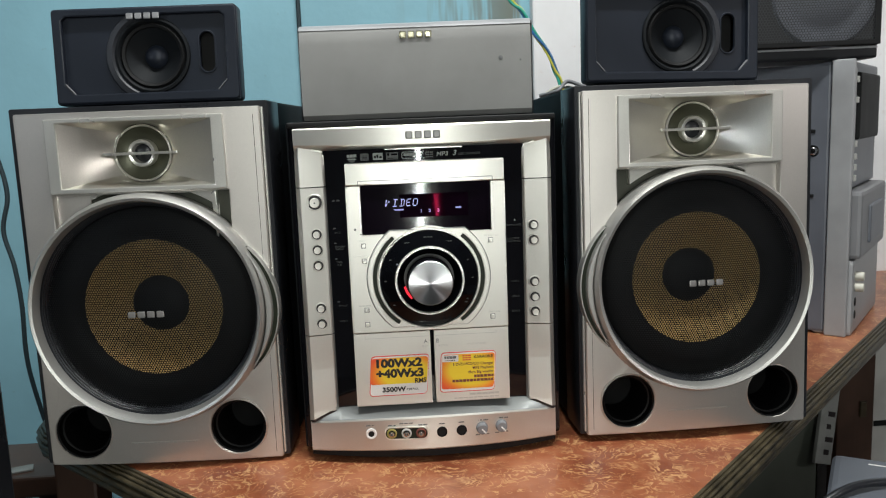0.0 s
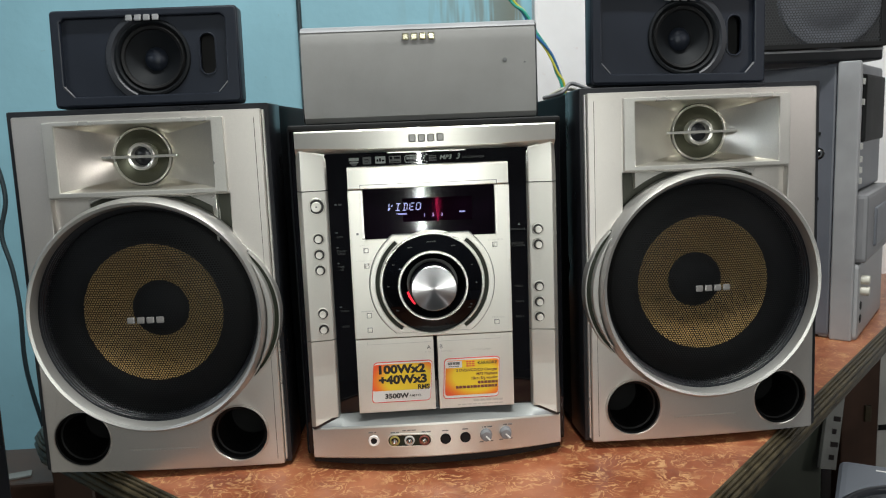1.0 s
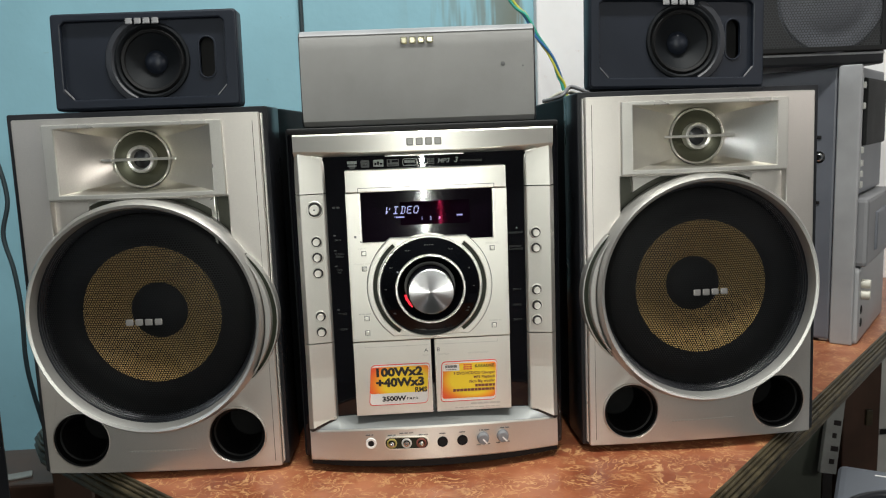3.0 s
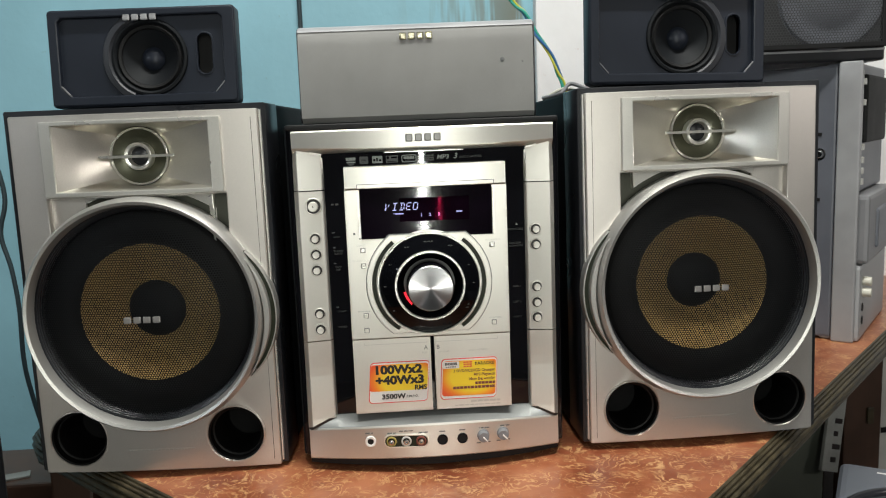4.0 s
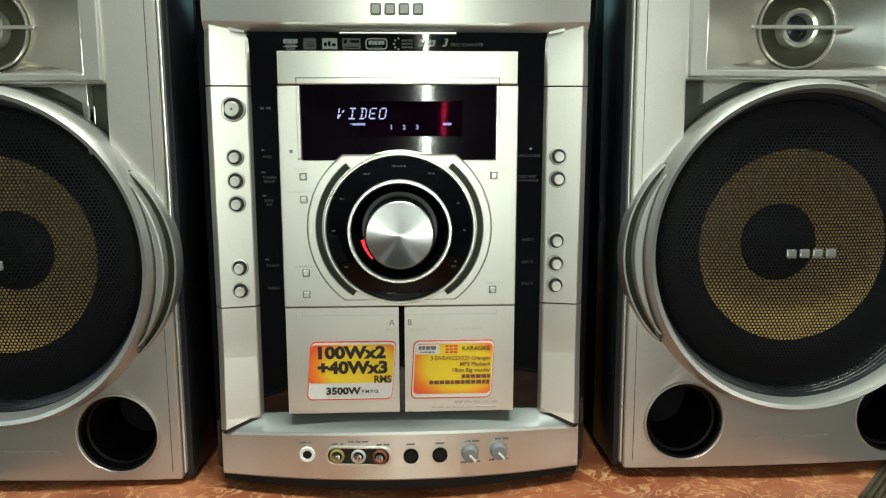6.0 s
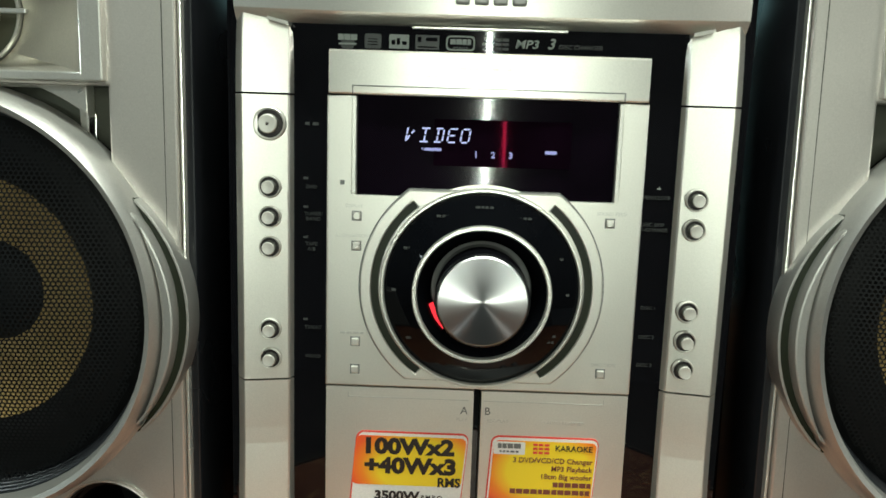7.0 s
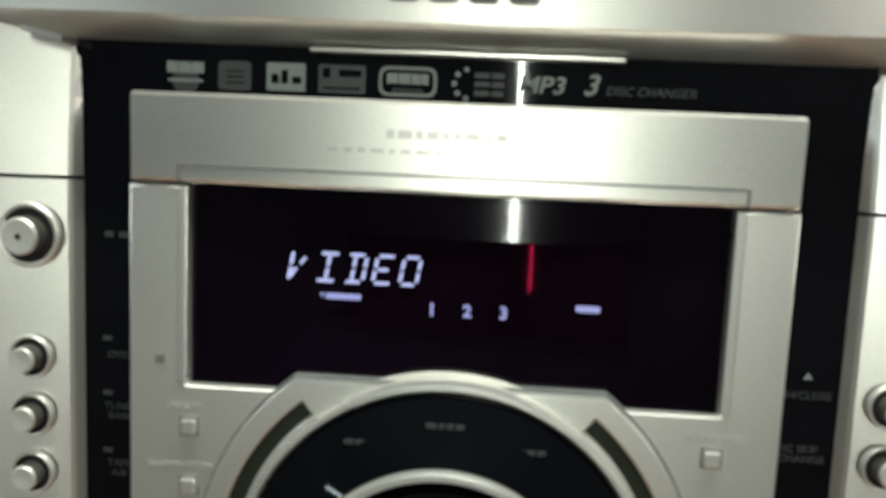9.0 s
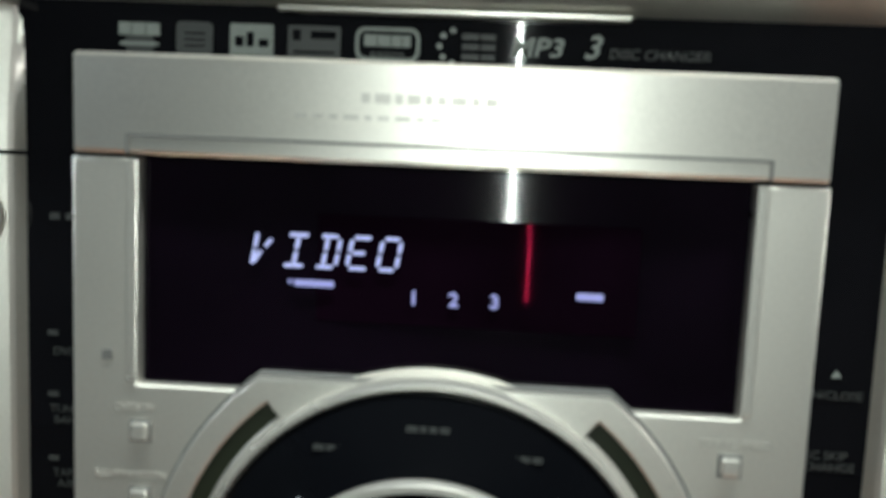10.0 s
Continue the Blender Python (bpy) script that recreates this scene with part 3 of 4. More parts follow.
    outer = [(-0.0790, 0.8752), (0.0790, 0.8752), (0.0790, 1.0236), (0.0645, 1.0236), (0.0642, 0.9748), (-0.0642, 0.9748), (-0.0645, 1.0236), (-0.0790, 1.0236)]
    flat("centre_plate", [outer, hole], 0.0, 0.0165, SILVER, bevel=0.0007, label="silver plate holding the dial and display")
    flat("dial_backing", [circle_pts(0, 0.9292, 0.053, 48)], 0.006, 0.009, BLACK_MATT)
    for s in (-1, 1):
        put("display_reveal", box(*sorted((s * 0.0643, s * 0.0667)), -0.0007, 0.0140, 0.9752, 1.0234, 0.0004), SILVER_BRIGHT)
    window = flat("display_window", [rect_pts(-0.0640, 0.0640, 0.9700, 1.0238)], 0.0024, 0.012, DISPLAY, label="smoked gloss display window")
    glass = flat("tube_glass", [rect_pts(-0.034, 0.034, 0.9905, 1.0135)], -0.0002, 0.0004, RED_GLASS, window, "red-tinted inner display glass")
    glass.matrix_local = pose(0.008, 0.0020, 0, 0, 0, -0.75)
    # what the display shows
    yv = 0.0013

    def seg(pts, mat=VFD):
        flat("lit_segment", [pts], yv, 0.0003, mat, window)

    def stroke(x0, z0, x1, z1, w=0.0008, mat=VFD, lean=0.18):
        d = Vector((x1 - x0, z1 - z0))
        n = Vector((-d.y, d.x)).normalized() * w / 2
        zc = 1.0055
        seg([(p.x + lean * (p.y - zc), p.y) for p in (Vector((x0, z0)) + n, Vector((x0, z0)) - n, Vector((x1, z1)) - n, Vector((x1, z1)) + n)], mat)

    z0, z1, w = 1.0022, 1.0088, 0.0040
    xs = [-0.0395, -0.0325, -0.0255, -0.0190, -0.0125]
    x = xs[0]
    stroke(x, 1.0058, x, z1), stroke(x, z0, x, 1.0052), stroke(x + 0.0004, z0 + 0.0005, x + 0.0014, 1.0050), stroke(x + 0.0022, 1.0060, x + 0.0032, z1 - 0.0012)
    x = xs[1]
    stroke(x, z1, x + w, z1), stroke(x, z0, x + w, z0), stroke(x + w / 2, z0 + 0.0006, x + w / 2, 1.0052), stroke(x + w / 2, 1.0058, x + w / 2, z1 - 0.0006)
    x = xs[2]
    stroke(x, z1, x + w - 0.0006, z1), stroke(x, z0, x + w - 0.0006, z0), stroke(x + w, z0 + 0.0006, x + w, 1.0052), stroke(x + w, 1.0058, x + w, z1 - 0.0006), stroke(x + 0.0013, z0 + 0.0006, x + 0.0013, 1.0052), stroke(x + 0.0013, 1.0058, x + 0.0013, z1 - 0.0006)
    x = xs[3]
    stroke(x + 0.0005, z1, x + w, z1), stroke(x + 0.0005, z0, x + w, z0), stroke(x + 0.0007, 1.0055, x + w * 0.8, 1.0055), stroke(x, z0 + 0.0006, x, 1.0052), stroke(x, 1.0058, x, z1 - 0.0006)
    x = xs[4]
    stroke(x + 0.0005, z1, x + w - 0.0005, z1), stroke(x + 0.0005, z0, x + w - 0.0005, z0)
    for q in (x, x + w):
        stroke(q, z0 + 0.0006, q, 1.0052), stroke(q, 1.0058, q, z1 - 0.0006)
    seg(rect_pts(-0.0308, -0.0222, 0.9978, 0.9992, 0.0004), VFD_DIM)
    seg([(-0.0322, 0.9992), (-0.0312, 0.9992), (-0.0317, 0.9980)], VFD_DIM)
    for text, x in (("1", -0.0050), ("2", 0.0035), ("3", 0.0122)):
        write(text, x, yv, 0.9964, 0.0042, VFD_DIM, window, bold=0.03)
    seg(rect_pts(0.0292, 0.0350, 0.9978, 0.9994, 0.0005), VFD_DIM)
    # dial: clipped round surround, smoked arcs, rings, cup and knob
    c, R = 0.9292, 0.0616
    ring = [(x, z) for x, z in circle_pts(0, c, R, 120) if abs(z - c) < 0.0490]
    edge = math.sqrt(R * R - 0.0490 ** 2)
    right = sorted([p for p in ring if p[0] > 0], key=lambda p: p[1])
    left = sorted([p for p in ring if p[0] < 0], key=lambda p: -p[1])
    surround = [(edge, c - 0.0490)] + right + [(edge, c + 0.0490), (-edge, c + 0.0490)] + left + [(-edge, c - 0.0490)]
    arcs = []
    for a, b in ((129, 235), (-55, 51)):
        arcs.append(circle_pts(0, c, 0.0560, 36, a, b) + circle_pts(0, c, 0.0522, 36, a, b)[::-1])
    dial = flat("dial_surround", [surround, circle_pts(0, c, 0.0498, 72)] + arcs, -0.0022, 0.0040, SILVER, bevel=0.0006, label="raised silver dial surround")
    for a, b in ((129, 235), (-55, 51)):
        flat("smoked_arc", [circle_pts(0, c, 0.0564, 36, a, b) + circle_pts(0, c, 0.0518, 36, a, b)[::-1]], -0.0013, 0.0014, GREEN_DARK, dial)
    flat("surround_gap", [[(x * 1.012, c + (z - c) * 1.012) for x, z in surround]], -0.0003, 0.003, INK_GREY, dial)
    put("outer_ring", lathe([(0.0512, 0.001), (0.0510, -0.0052), (0.0505, -0.0060), (0.0496, -0.0060), (0.0489, -0.0050), (0.0488, 0.001)], 0, c, 96), SILVER_BRIGHT, dial, smooth=True)
    put("control_ring", lathe([(0.0490, -0.0046), (0.0470, -0.0060), (0.0395, -0.0124), (0.0346, -0.0154), (0.0338, -0.0128)], 0, c, 96), DIAL_BLACK, dial, "gloss black sloping control ring", True)
    put("inner_ring", lathe([(0.0344, -0.0060), (0.0343, -0.0170), (0.0338, -0.0178), (0.0324, -0.0178), (0.0318, -0.0166), (0.0316, -0.0060)], 0, c, 96), SILVER_BRIGHT, dial, smooth=True)
    put("cup", lathe([(0.0319, -0.0158), (0.0290, -0.0136), (0.0256, -0.0080), (0.0250, 0.0), (0.0, 0.0)], 0, c, 72), DIAL_BLACK, dial, "gloss black cup behind the knob", True)
    put("knob_side", lathe([(0.0228, 0.0), (0.0228, -0.0280), (0.0224, -0.0296), (0.0218, -0.0301)], 0, c, 72), BLACK_GLOSS, dial, "dark chrome knob rim", True)
    knob = put("knob_face", lathe([(0.0218, -0.0299), (0.0211, -0.0306), (0.012, -0.0308), (0.0004, -0.0310), (0, -0.0310)], 0, 0, 72), KNOB, dial, "turned aluminium volume knob", True)
    knob.data.transform(Matrix.Translation((0, 0, TOP)))
    knob.matrix_local = pose(0, 0, c - TOP)
    put("lit_arc", lathe([(0.0246, -0.0076), (0.0252, -0.0088), (0.0266, -0.0108)], 0, c, 14, 0, None, (194, 226)), RED_LED, dial, "red lit arc beside the knob")
    for a, n in ((62, 3), (90, 4), (118, 3), (150, 2), (180, 2), (25, 1), (0, 1), (-30, 1), (215, 2), (-35, 2)):
        q = Vector((0.0425 * math.cos(radians(a)), 0.0425 * math.sin(radians(a))))
        bars(q.x, -0.0101, c + q.y - TOP, 0.0022 * n, 0.0011, INK_DIM, dial, n, 0.3, a + 50)
    # square keys and their words
    for x, z in ((-0.0637, 0.9642), (-0.0637, 0.9490), (-0.0637, 0.8990), (-0.0637, 0.8842), (0.0632, 0.9645), (0.0632, 0.8862)):
        flat("key_well", [rect_pts(x - 0.0025, x + 0.0025, z - 0.0025, z + 0.0025)], -0.0002, 0.001, INK_GREY)
        put("square_key", box(x - 0.0019, x + 0.0019, -0.0016, 0.0004, z - 0.0019, z + 0.0019, 0.0005), SILVER_BRIGHT)
    put("sensor", box(-0.0722, -0.0700, -0.0004, 0.0004, 0.9798, 0.9820), INK_GREY, label="small dark sensor window")
    for text, x, z in (("DISPLAY", -0.0650, 0.9692), ("ILLUMINATION", -0.0660, 0.9540), ("SOUND FIELD", 0.0640, 0.9692), ("DIRECTION", 0.0645, 0.8908)):
        write(text, x, -0.0001, z, 0.0024, INK_FAINT)
    bars(-0.0655, 0, 0.9035 - TOP, 0.012, 0.0012, INK_FAINT, unit, 4, 0.2, 12)
    # cassette doors
    for x0, x1, nx, letter, word, xl in ((-0.0785, -0.0014, (-0.067, -0.004), "A", "PLAY", -0.0062), (0.0026, 0.0785, (0.004, 0.066), "B", "REC/PLAY", 0.0060)):
        secs = [[(x0, yy, zz), (x1, yy, zz), (x1, 0.0164, zz), (x0, 0.0164, zz)] for zz, yy in ((0.7982, 0.0010), (0.7990, -0.0001), (0.8745, -0.0001))]
        door = put("cassette_door", loft(secs), SILVER, label="silver cassette door with a bright sticker")
        put("door_line", box(nx[0], nx[1], -0.0003, 0.002, 0.8690, 0.8694), INK_FAINT, door)
        e = nx[0] if letter == "A" else nx[1]
        put("door_line", box(e - 0.0002, e + 0.0002, -0.0003, 0.002, 0.8690, 0.8718), INK_FAINT, door)
        write(letter, xl, -0.0002, 0.8635, 0.0058, INK_GREY, door, bold=0.004)
        write(word, xl - (0.001 if letter == "A" else -0.0055), -0.0002, 0.8585, 0.0026, INK_FAINT, door)
        if letter == "B":
            write("<AUTO REVERSE>", 0.046, -0.0002, 0.8585, 0.0026, INK_FAINT, door)
            bars(0.052, -0.0002, 0.8055 - TOP, 0.030, 0.0020, INK_FAINT, door, 5, 0.15, 20)
            bars(0.044, -0.0002, 0.8018 - TOP, 0.046, 0.0012, INK_FAINT, door, 9, 0.2, 21)
        # sticker
        sx0, sx1 = (-0.0640, -0.0048) if letter == "A" else (0.0075, 0.0640)
        sz0, sz1 = 0.8085, 0.8508
        lean = 0.0018 if letter == "A" else 0.0012
        def slant(pts):
            return [(x + (z - 0.83) / 0.021 * lean, z) for x, z in pts]
        st = flat("sticker", [slant(rect_pts(sx0, sx1, sz0, sz1, 0.004))], -0.0006, 0.0006, RED_PRINT, door, "glossy orange and yellow sticker")
        flat("sticker_border", [slant(rect_pts(sx0 + 0.0008, sx1 - 0.0004, sz0 + 0.0009, sz1 - 0.0009, 0.0035))], -0.0008, 0.0004, PAPER, st)
        low = sz0 + (0.0125 if letter == "A" else 0.0035)
        pr = flat("sticker_field", [slant(rect_pts(sx0 + (0.0002 if letter == "A" else 0.0016), sx1 - 0.0010, low, sz1 - 0.0024, 0.003))], -0.0010, 0.0004, PRINT, st)
        cx, cz = (sx0 + sx1) / 2 + (0.006 if letter == "A" else 0.004), 0.8315 - TOP
        pr.data.transform(Matrix.Translation((-cx, 0.0010, -cz)))
        pr.matrix_local = pose(cx, -0.0010, cz)
        yt = -0.0012
        if letter == "A":
            write("100Wx2", -0.0350, yt, 0.8425, 0.0117, INK, st, wide=1.17, bold=0.05)
            write("+40Wx3", -0.0335, yt, 0.8317, 0.0117, INK, st, wide=1.15, bold=0.05)
            write("RMS", -0.0130, yt, 0.8232, 0.0070, INK, st, wide=0.95, bold=0.035)
            write("3500W", -0.0405, yt, 0.8150, 0.0068, INK, st, wide=1.15, bold=0.04)
            write("P.M.P.O.", -0.0215, yt, 0.8146, 0.0032, INK, st, wide=1.1, bold=0.012)
        else:
            flat("maker_mark", [rect_pts(0.0100, 0.0265, 0.8408, 0.8478, 0.0008)], yt + 0.0001, 0.0003, PAPER, st)
            bars(0.0182, yt, 0.8455 - TOP, 0.012, 0.0026, INK_GREY, st, 4, 0.12, 31, "maker_mark")
            bars(0.0182, yt, 0.8424 - TOP, 0.010, 0.0010, INK_GREY, st, 5, 0.4, 32, "maker_mark")
            for dz in (-0.002, 0.0002, 0.0024):
                bars(0.0350, yt, 0.8442 + dz - TOP, 0.0085, 0.0012, RED_PRINT, st, 3, 0.3, 33, "maker_mark")
            write("KARAOKE", 0.0520, yt, 0.8448, 0.0043, INK, st, wide=1.0, bold=0.012)
            for text, z in (("3 DVD/VCD/CD Changer", 0.8378), ("MP3 Playback", 0.8334), ("18cm Big woofer", 0.8290)):
                write(text, 0.0622, yt, z, 0.0040, RED_PL, st, align="RIGHT", wide=0.98, bold=0.014)
            bars(0.0520, yt, 0.8246 - TOP, 0.0200, 0.0026, RED_PL, st, 6, 0.18, 34)
            bars(0.0405, yt, 0.8204 - TOP, 0.0420, 0.0026, RED_PL, st, 12, 0.18, 35)
    # bowed base lip with sockets
    def bow(x):
        return 0.0075 - 0.0235 * (1 - (x / 0.1275) ** 2)

    secs = []
    for i in range(65):
        x = -0.1275 + 0.2550 * i / 64
        k = 1 - (x / 0.1275) ** 2
        y = bow(x)
        top = 0.7825 + 0.0070 * k
        secs.append([(x, y + 0.0012, 0.7518 + 0.003 * k), (x, y, 0.7532 + 0.003 * k), (x, y + 0.0010, top - 0.0016), (x, y + 0.0022, top), (x, 0.0166, top), (x, 0.0166, 0.7518 + 0.003 * k)])
    lip = put("base_lip", loft(secs), SILVER, label="bowed silver base with sockets and small knobs")
    secs = []
    for i in range(65):
        x = -0.1270 + 0.2540 * i / 64
        k = 1 - (x / 0.1275) ** 2
        y, top = bow(x), 0.7825 + 0.0070 * k
        secs.append([(x, y + 0.0024, top - 0.0004), (x, y + 0.0026, top + 0.0003), (x, 0.0120, 0.7920 + 0.0022 * k), (x, 0.0165, 0.7926 + 0.0022 * k), (x, 0.0165, top - 0.0004)])
    put("lip_ledge", loft(secs), LEDGE, lip, "silver ledge along the base's top, darkened for dim reflections", True)
    put("plinth", loft([[(x, bow(x) + 0.004, 0.7465), (x, bow(x) + 0.004, 0.7545), (x, 0.05, 0.7545), (x, 0.05, 0.7465)] for x in [-0.1275 + 0.2550 * i / 16 for i in range(17)]]), BLACK_MATT)

    def ringed(name, x, z, prof, mat, parent=lip, label=""):
        return put(name, lathe(prof, x, z, 32, bow(x)), mat, parent, label, True)

    zj = 0.7732
    s1 = ringed("headphone_socket", -0.0655, zj - 0.0005, [(0.0056, 0.001), (0.0055, -0.0006), (0.0050, -0.0010), (0.0032, -0.0008), (0.0030, 0.004)], PAPER)
    ringed("socket_hole", -0.0655, zj - 0.0005, [(0.0031, -0.0003), (0.0, -0.0003)], BLACK_MATT, s1)
    tilt = math.degrees(math.atan2(0.0235 * 2 * 0.030 / 0.1275 ** 2, 1))
    well = plate("socket_well", [rect_pts(-0.0225, 0.0225, -0.0068, 0.0068, 0.0064), rect_pts(-0.0212, 0.0212, -0.0056, 0.0056, 0.0054)], -0.0011, 0.003, SILVER_BRIGHT, lip, "silver-rimmed video socket well", 0.0003)
    well.matrix_local = pose(-0.0298, bow(-0.0298) - 0.0001, zj - TOP, 0, 0, -tilt)
    wb = plate("well_floor", [rect_pts(-0.0216, 0.0216, -0.0060, 0.0060, 0.0058)], -0.0004, 0.001, GREEN_DARK, well)
    for x, m in ((-0.0148, YELLOW), (0.0, WHITE_PL), (0.0148, RED_PL)):
        part("rca_socket", lathe([(0.0052, 0.0), (0.0050, -0.0020), (0.0043, -0.0026), (0.0036, -0.0022), (0.0034, -0.0008)], x, 0, 28), m, well, smooth=True)
        part("rca_pin", lathe([(0.0026, -0.0006), (0.0026, -0.0038), (0.0016, -0.0040), (0.0014, -0.0008), (0, -0.0008)], x, 0, 20), CHROME, well, smooth=True)
    for x in (0.0062, 0.0262):
        s1 = ringed("microphone_socket", x, zj - 0.0005, [(0.0054, 0.0012), (0.0053, -0.0006), (0.0048, -0.0009), (0.0042, -0.0004), (0.0036, 0.003)], BLACK_GLOSS)
        ringed("socket_hole", x, zj - 0.0005, [(0.0044, -0.0001), (0.0, -0.0001)], BLACK_MATT, s1)
    for x in (0.0472, 0.0675):
        k = ringed("level_knob", x, zj + 0.0002, [(0.0062, 0.003), (0.0061, -0.0010), (0.0056, -0.0012), (0.0053, -0.0058), (0.0048, -0.0066), (0, -0.0068)], GREY_PL, label="small grey level knob")
        bm = box(-0.0007, 0.0007, -0.0076, -0.0060, -0.0053, 0.0010, 0.0002)
        mk = part("pointer", bm, PAPER, k)
        mk.matrix_local = pose(x, bow(x), zj + 0.0002 - TOP, 0, -42, 0)
    for x, w, n in ((-0.0655, 0.010, 2), (-0.044, 0.009, 2), (-0.0298, 0.014, 3), (-0.013, 0.009, 2), (0.0062, 0.006, 1), (0.0262, 0.006, 1), (0.0472, 0.013, 3), (0.0675, 0.014, 3)):
        bars(x, bow(x) + 0.0005, 0.7812 - TOP + (0.002 if x == -0.0298 else 0), w, 0.0011, INK_GREY, lip, n, 0.25, int(x * 999) + 200)
    for x in (0.0425, 0.0525, 0.0628, 0.0728):
        bars(x, bow(x) - 0.0001, 0.7662 - TOP, 0.004, 0.0010, INK_GREY, lip, 1, 0.2, 9)
    return unit


build_unit()

# ---- tower speakers ----
def grille_mesh(R, dome, edge, pitch):
    """A domed sheet with hexagonally set round holes."""
    verts, faces, index = [], [], {}

    def vert(x, z):
        key = (round(x, 6), round(z, 6))
        if key not in index:
            r = math.hypot(x, z)
            index[key] = len(verts)
            verts.append((x, -(dome + (edge - dome) * (r / R) ** 2), z))
        return index[key]

    rows = int(R / (pitch * 0.866)) + 2
    hexr, hole = pitch / math.sqrt(3), pitch * 0.385
    for j in range(-rows, rows + 1):
        for i in range(-rows - 2, rows + 3):
            cx, cz = (i + 0.5 * (j % 2)) * pitch, j * pitch * 0.8660254
            if math.hypot(cx, cz) > R - pitch * 0.5:
                continue
            o = [vert(cx + hexr * math.cos(radians(60 * k + 30)), cz + hexr * math.sin(radians(60 * k + 30))) for k in range(6)]
            q = [vert(cx + hole * math.cos(radians(60 * k + 30)), cz + hole * math.sin(radians(60 * k + 30))) for k in range(6)]
            for k in range(6):
                m = (k + 1) % 6
                faces.append((o[k], o[m], q[m], q[k]))
    me = bpy.data.meshes.new("grille")
    me.from_pydata(verts, [], faces)
    return me


GRILLE = grille_mesh(0.1035, 0.026, 0.010, 0.0026)
DC, WX = 0.1630, -0.0020


def build_speaker(s, m, label):
    """s: 1 with its inner side at +x, -1 mirrored."""
    sp = thing("tower_speaker", m, label, "loudspeaker", "pair of tower speakers")
    H, W, BOW = 0.3612, 0.1205, 0.0046

    def mx(pts):
        return [(s * x, z) for x, z in pts]

    def bent(ob):
        """Bows a flat front piece forward in the middle."""
        bm = bmesh.new()
        bm.from_mesh(ob.data)
        for i in range(-5, 6):
            bmesh.ops.bisect_plane(bm, geom=bm.verts[:] + bm.edges[:] + bm.faces[:], plane_co=(i * 0.02, 0, 0), plane_no=(1, 0, 0))
        for v in bm.verts:
            v.co.y -= BOW * max(0.0, 1 - (v.co.x / W) ** 2)
        bm.to_mesh(ob.data)
        bm.free()
        return ob

    def bow_at(x):
        return BOW * (1 - (x / W) ** 2)

    part("cabinet", box(-0.1258, 0.1258, 0.056, 0.25, 0.002, H + 0.005, 0.003), CASE, sp, "blue-black vinyl cabinet")
    plate("front_rim", [rect_pts(-0.1270, 0.1270, 0.0, H + 0.0055, 0.002), rect_pts(-0.1150, 0.1150, 0.003, H - 0.004)], 0.002, 0.056, BLACK_SATIN, sp, "black front section of the cabinet", 0.001)
    # baffle with cut-outs
    a = math.degrees(math.asin((0.236 - DC) / 0.1125))
    recess = [(0.0855, 0.2805), (-0.089, 0.2805), (-0.089, 0.236)] + [p for p in circle_pts(0, DC, 0.1125, 100, 180 - a, 360 + a)] + [(0.0855, 0.236)]
    horn_hole = rect_pts(-0.084, 0.080, 0.2850, 0.3520)
    PORTS, PORT_Z = (-0.0828, 0.0770), 0.0360
    ports = [circle_pts(x, PORT_Z, 0.0290, 40) for x in PORTS]
    bent(plate("baffle", [mx(rect_pts(-W, W, 0.0, H, 0.002)), mx(recess), mx(horn_hole)] + [mx(p) for p in ports], -0.004, 0.012, SILVER_WARM, sp, "satin silver front baffle", 0.0012))
    # fine bright edge strip on the inner side
    part("edge_strip", box(*sorted((s * 0.1212, s * 0.1228)), -0.002, 0.006, 0.004, H - 0.001, 0.0006), SILVER_BRIGHT, sp)
    part("edge_groove", box(*sorted((s * 0.1135, s * 0.1141)), -0.0045, 0.0, 0.006, H - 0.008), SILVER_SHADED, sp)
    # recessed backing between horn and woofer, its shade put into the colour, with its bright neck
    plate("recess_back", [mx([(0.086, 0.281), (-0.0895, 0.281), (-0.0895, 0.2355)] + circle_pts(0, DC, 0.1150, 40, 140, 42)[:] + [(0.086, 0.2380)])], 0.0085, 0.003, SILVER_SHADED, sp, "silver recess above the woofer, darkened for shade")
    # the outer end of the recess is a silver cheek that turns inwards
    cheek = loft([[(s * x, y, 0.2805), (s * x, y, 0.2300), (s * x, y + 0.004, 0.2300), (s * x, y + 0.004, 0.2805)] for x, y in ((-0.0890, 0.0030), (-0.0720, 0.0045), (-0.0570, 0.0060))])
    part("recess_cheek", cheek, SILVER_WARM, sp, "silver cheek beside the horn neck")
    neck = [(-0.0555, 0.2805), (0.0705, 0.2805), (0.0705, 0.2640)] + circle_pts(0.0, DC, 0.1242, 24, 55.4, 116)
    plate("neck", [mx(neck)], 0.0005, 0.008, SILVER_BRIGHT, sp, bevel=0.0006)
    # horn
    bent(plate("horn_frame", [mx(rect_pts(-0.0886, 0.0852, 0.2824, 0.3550, 0.0012)), mx(rect_pts(-0.0768, 0.0735, 0.2870, 0.3508))], -0.0085, 0.010, SILVER_BRIGHT, sp, "silver horn frame", 0.0009))
    hx, hz, hd = -0.0066, 0.3190, 0.0245
    corners = [(-0.0768, 0.2870), (0.0735, 0.2870), (0.0735, 0.3508), (-0.0768, 0.3508)]
    # each wall runs from one side of the mouth to a quarter of the round throat
    for k in range(4):
        (xa, za), (xb, zb) = corners[k], corners[(k + 1) % 4]
        rows = []
        for f in (0.0, 0.2, 0.4, 0.6, 0.8, 1.0):
            row = []
            for q in range(15):
                x, z = xa + (xb - xa) * q / 14, za + (zb - za) * q / 14
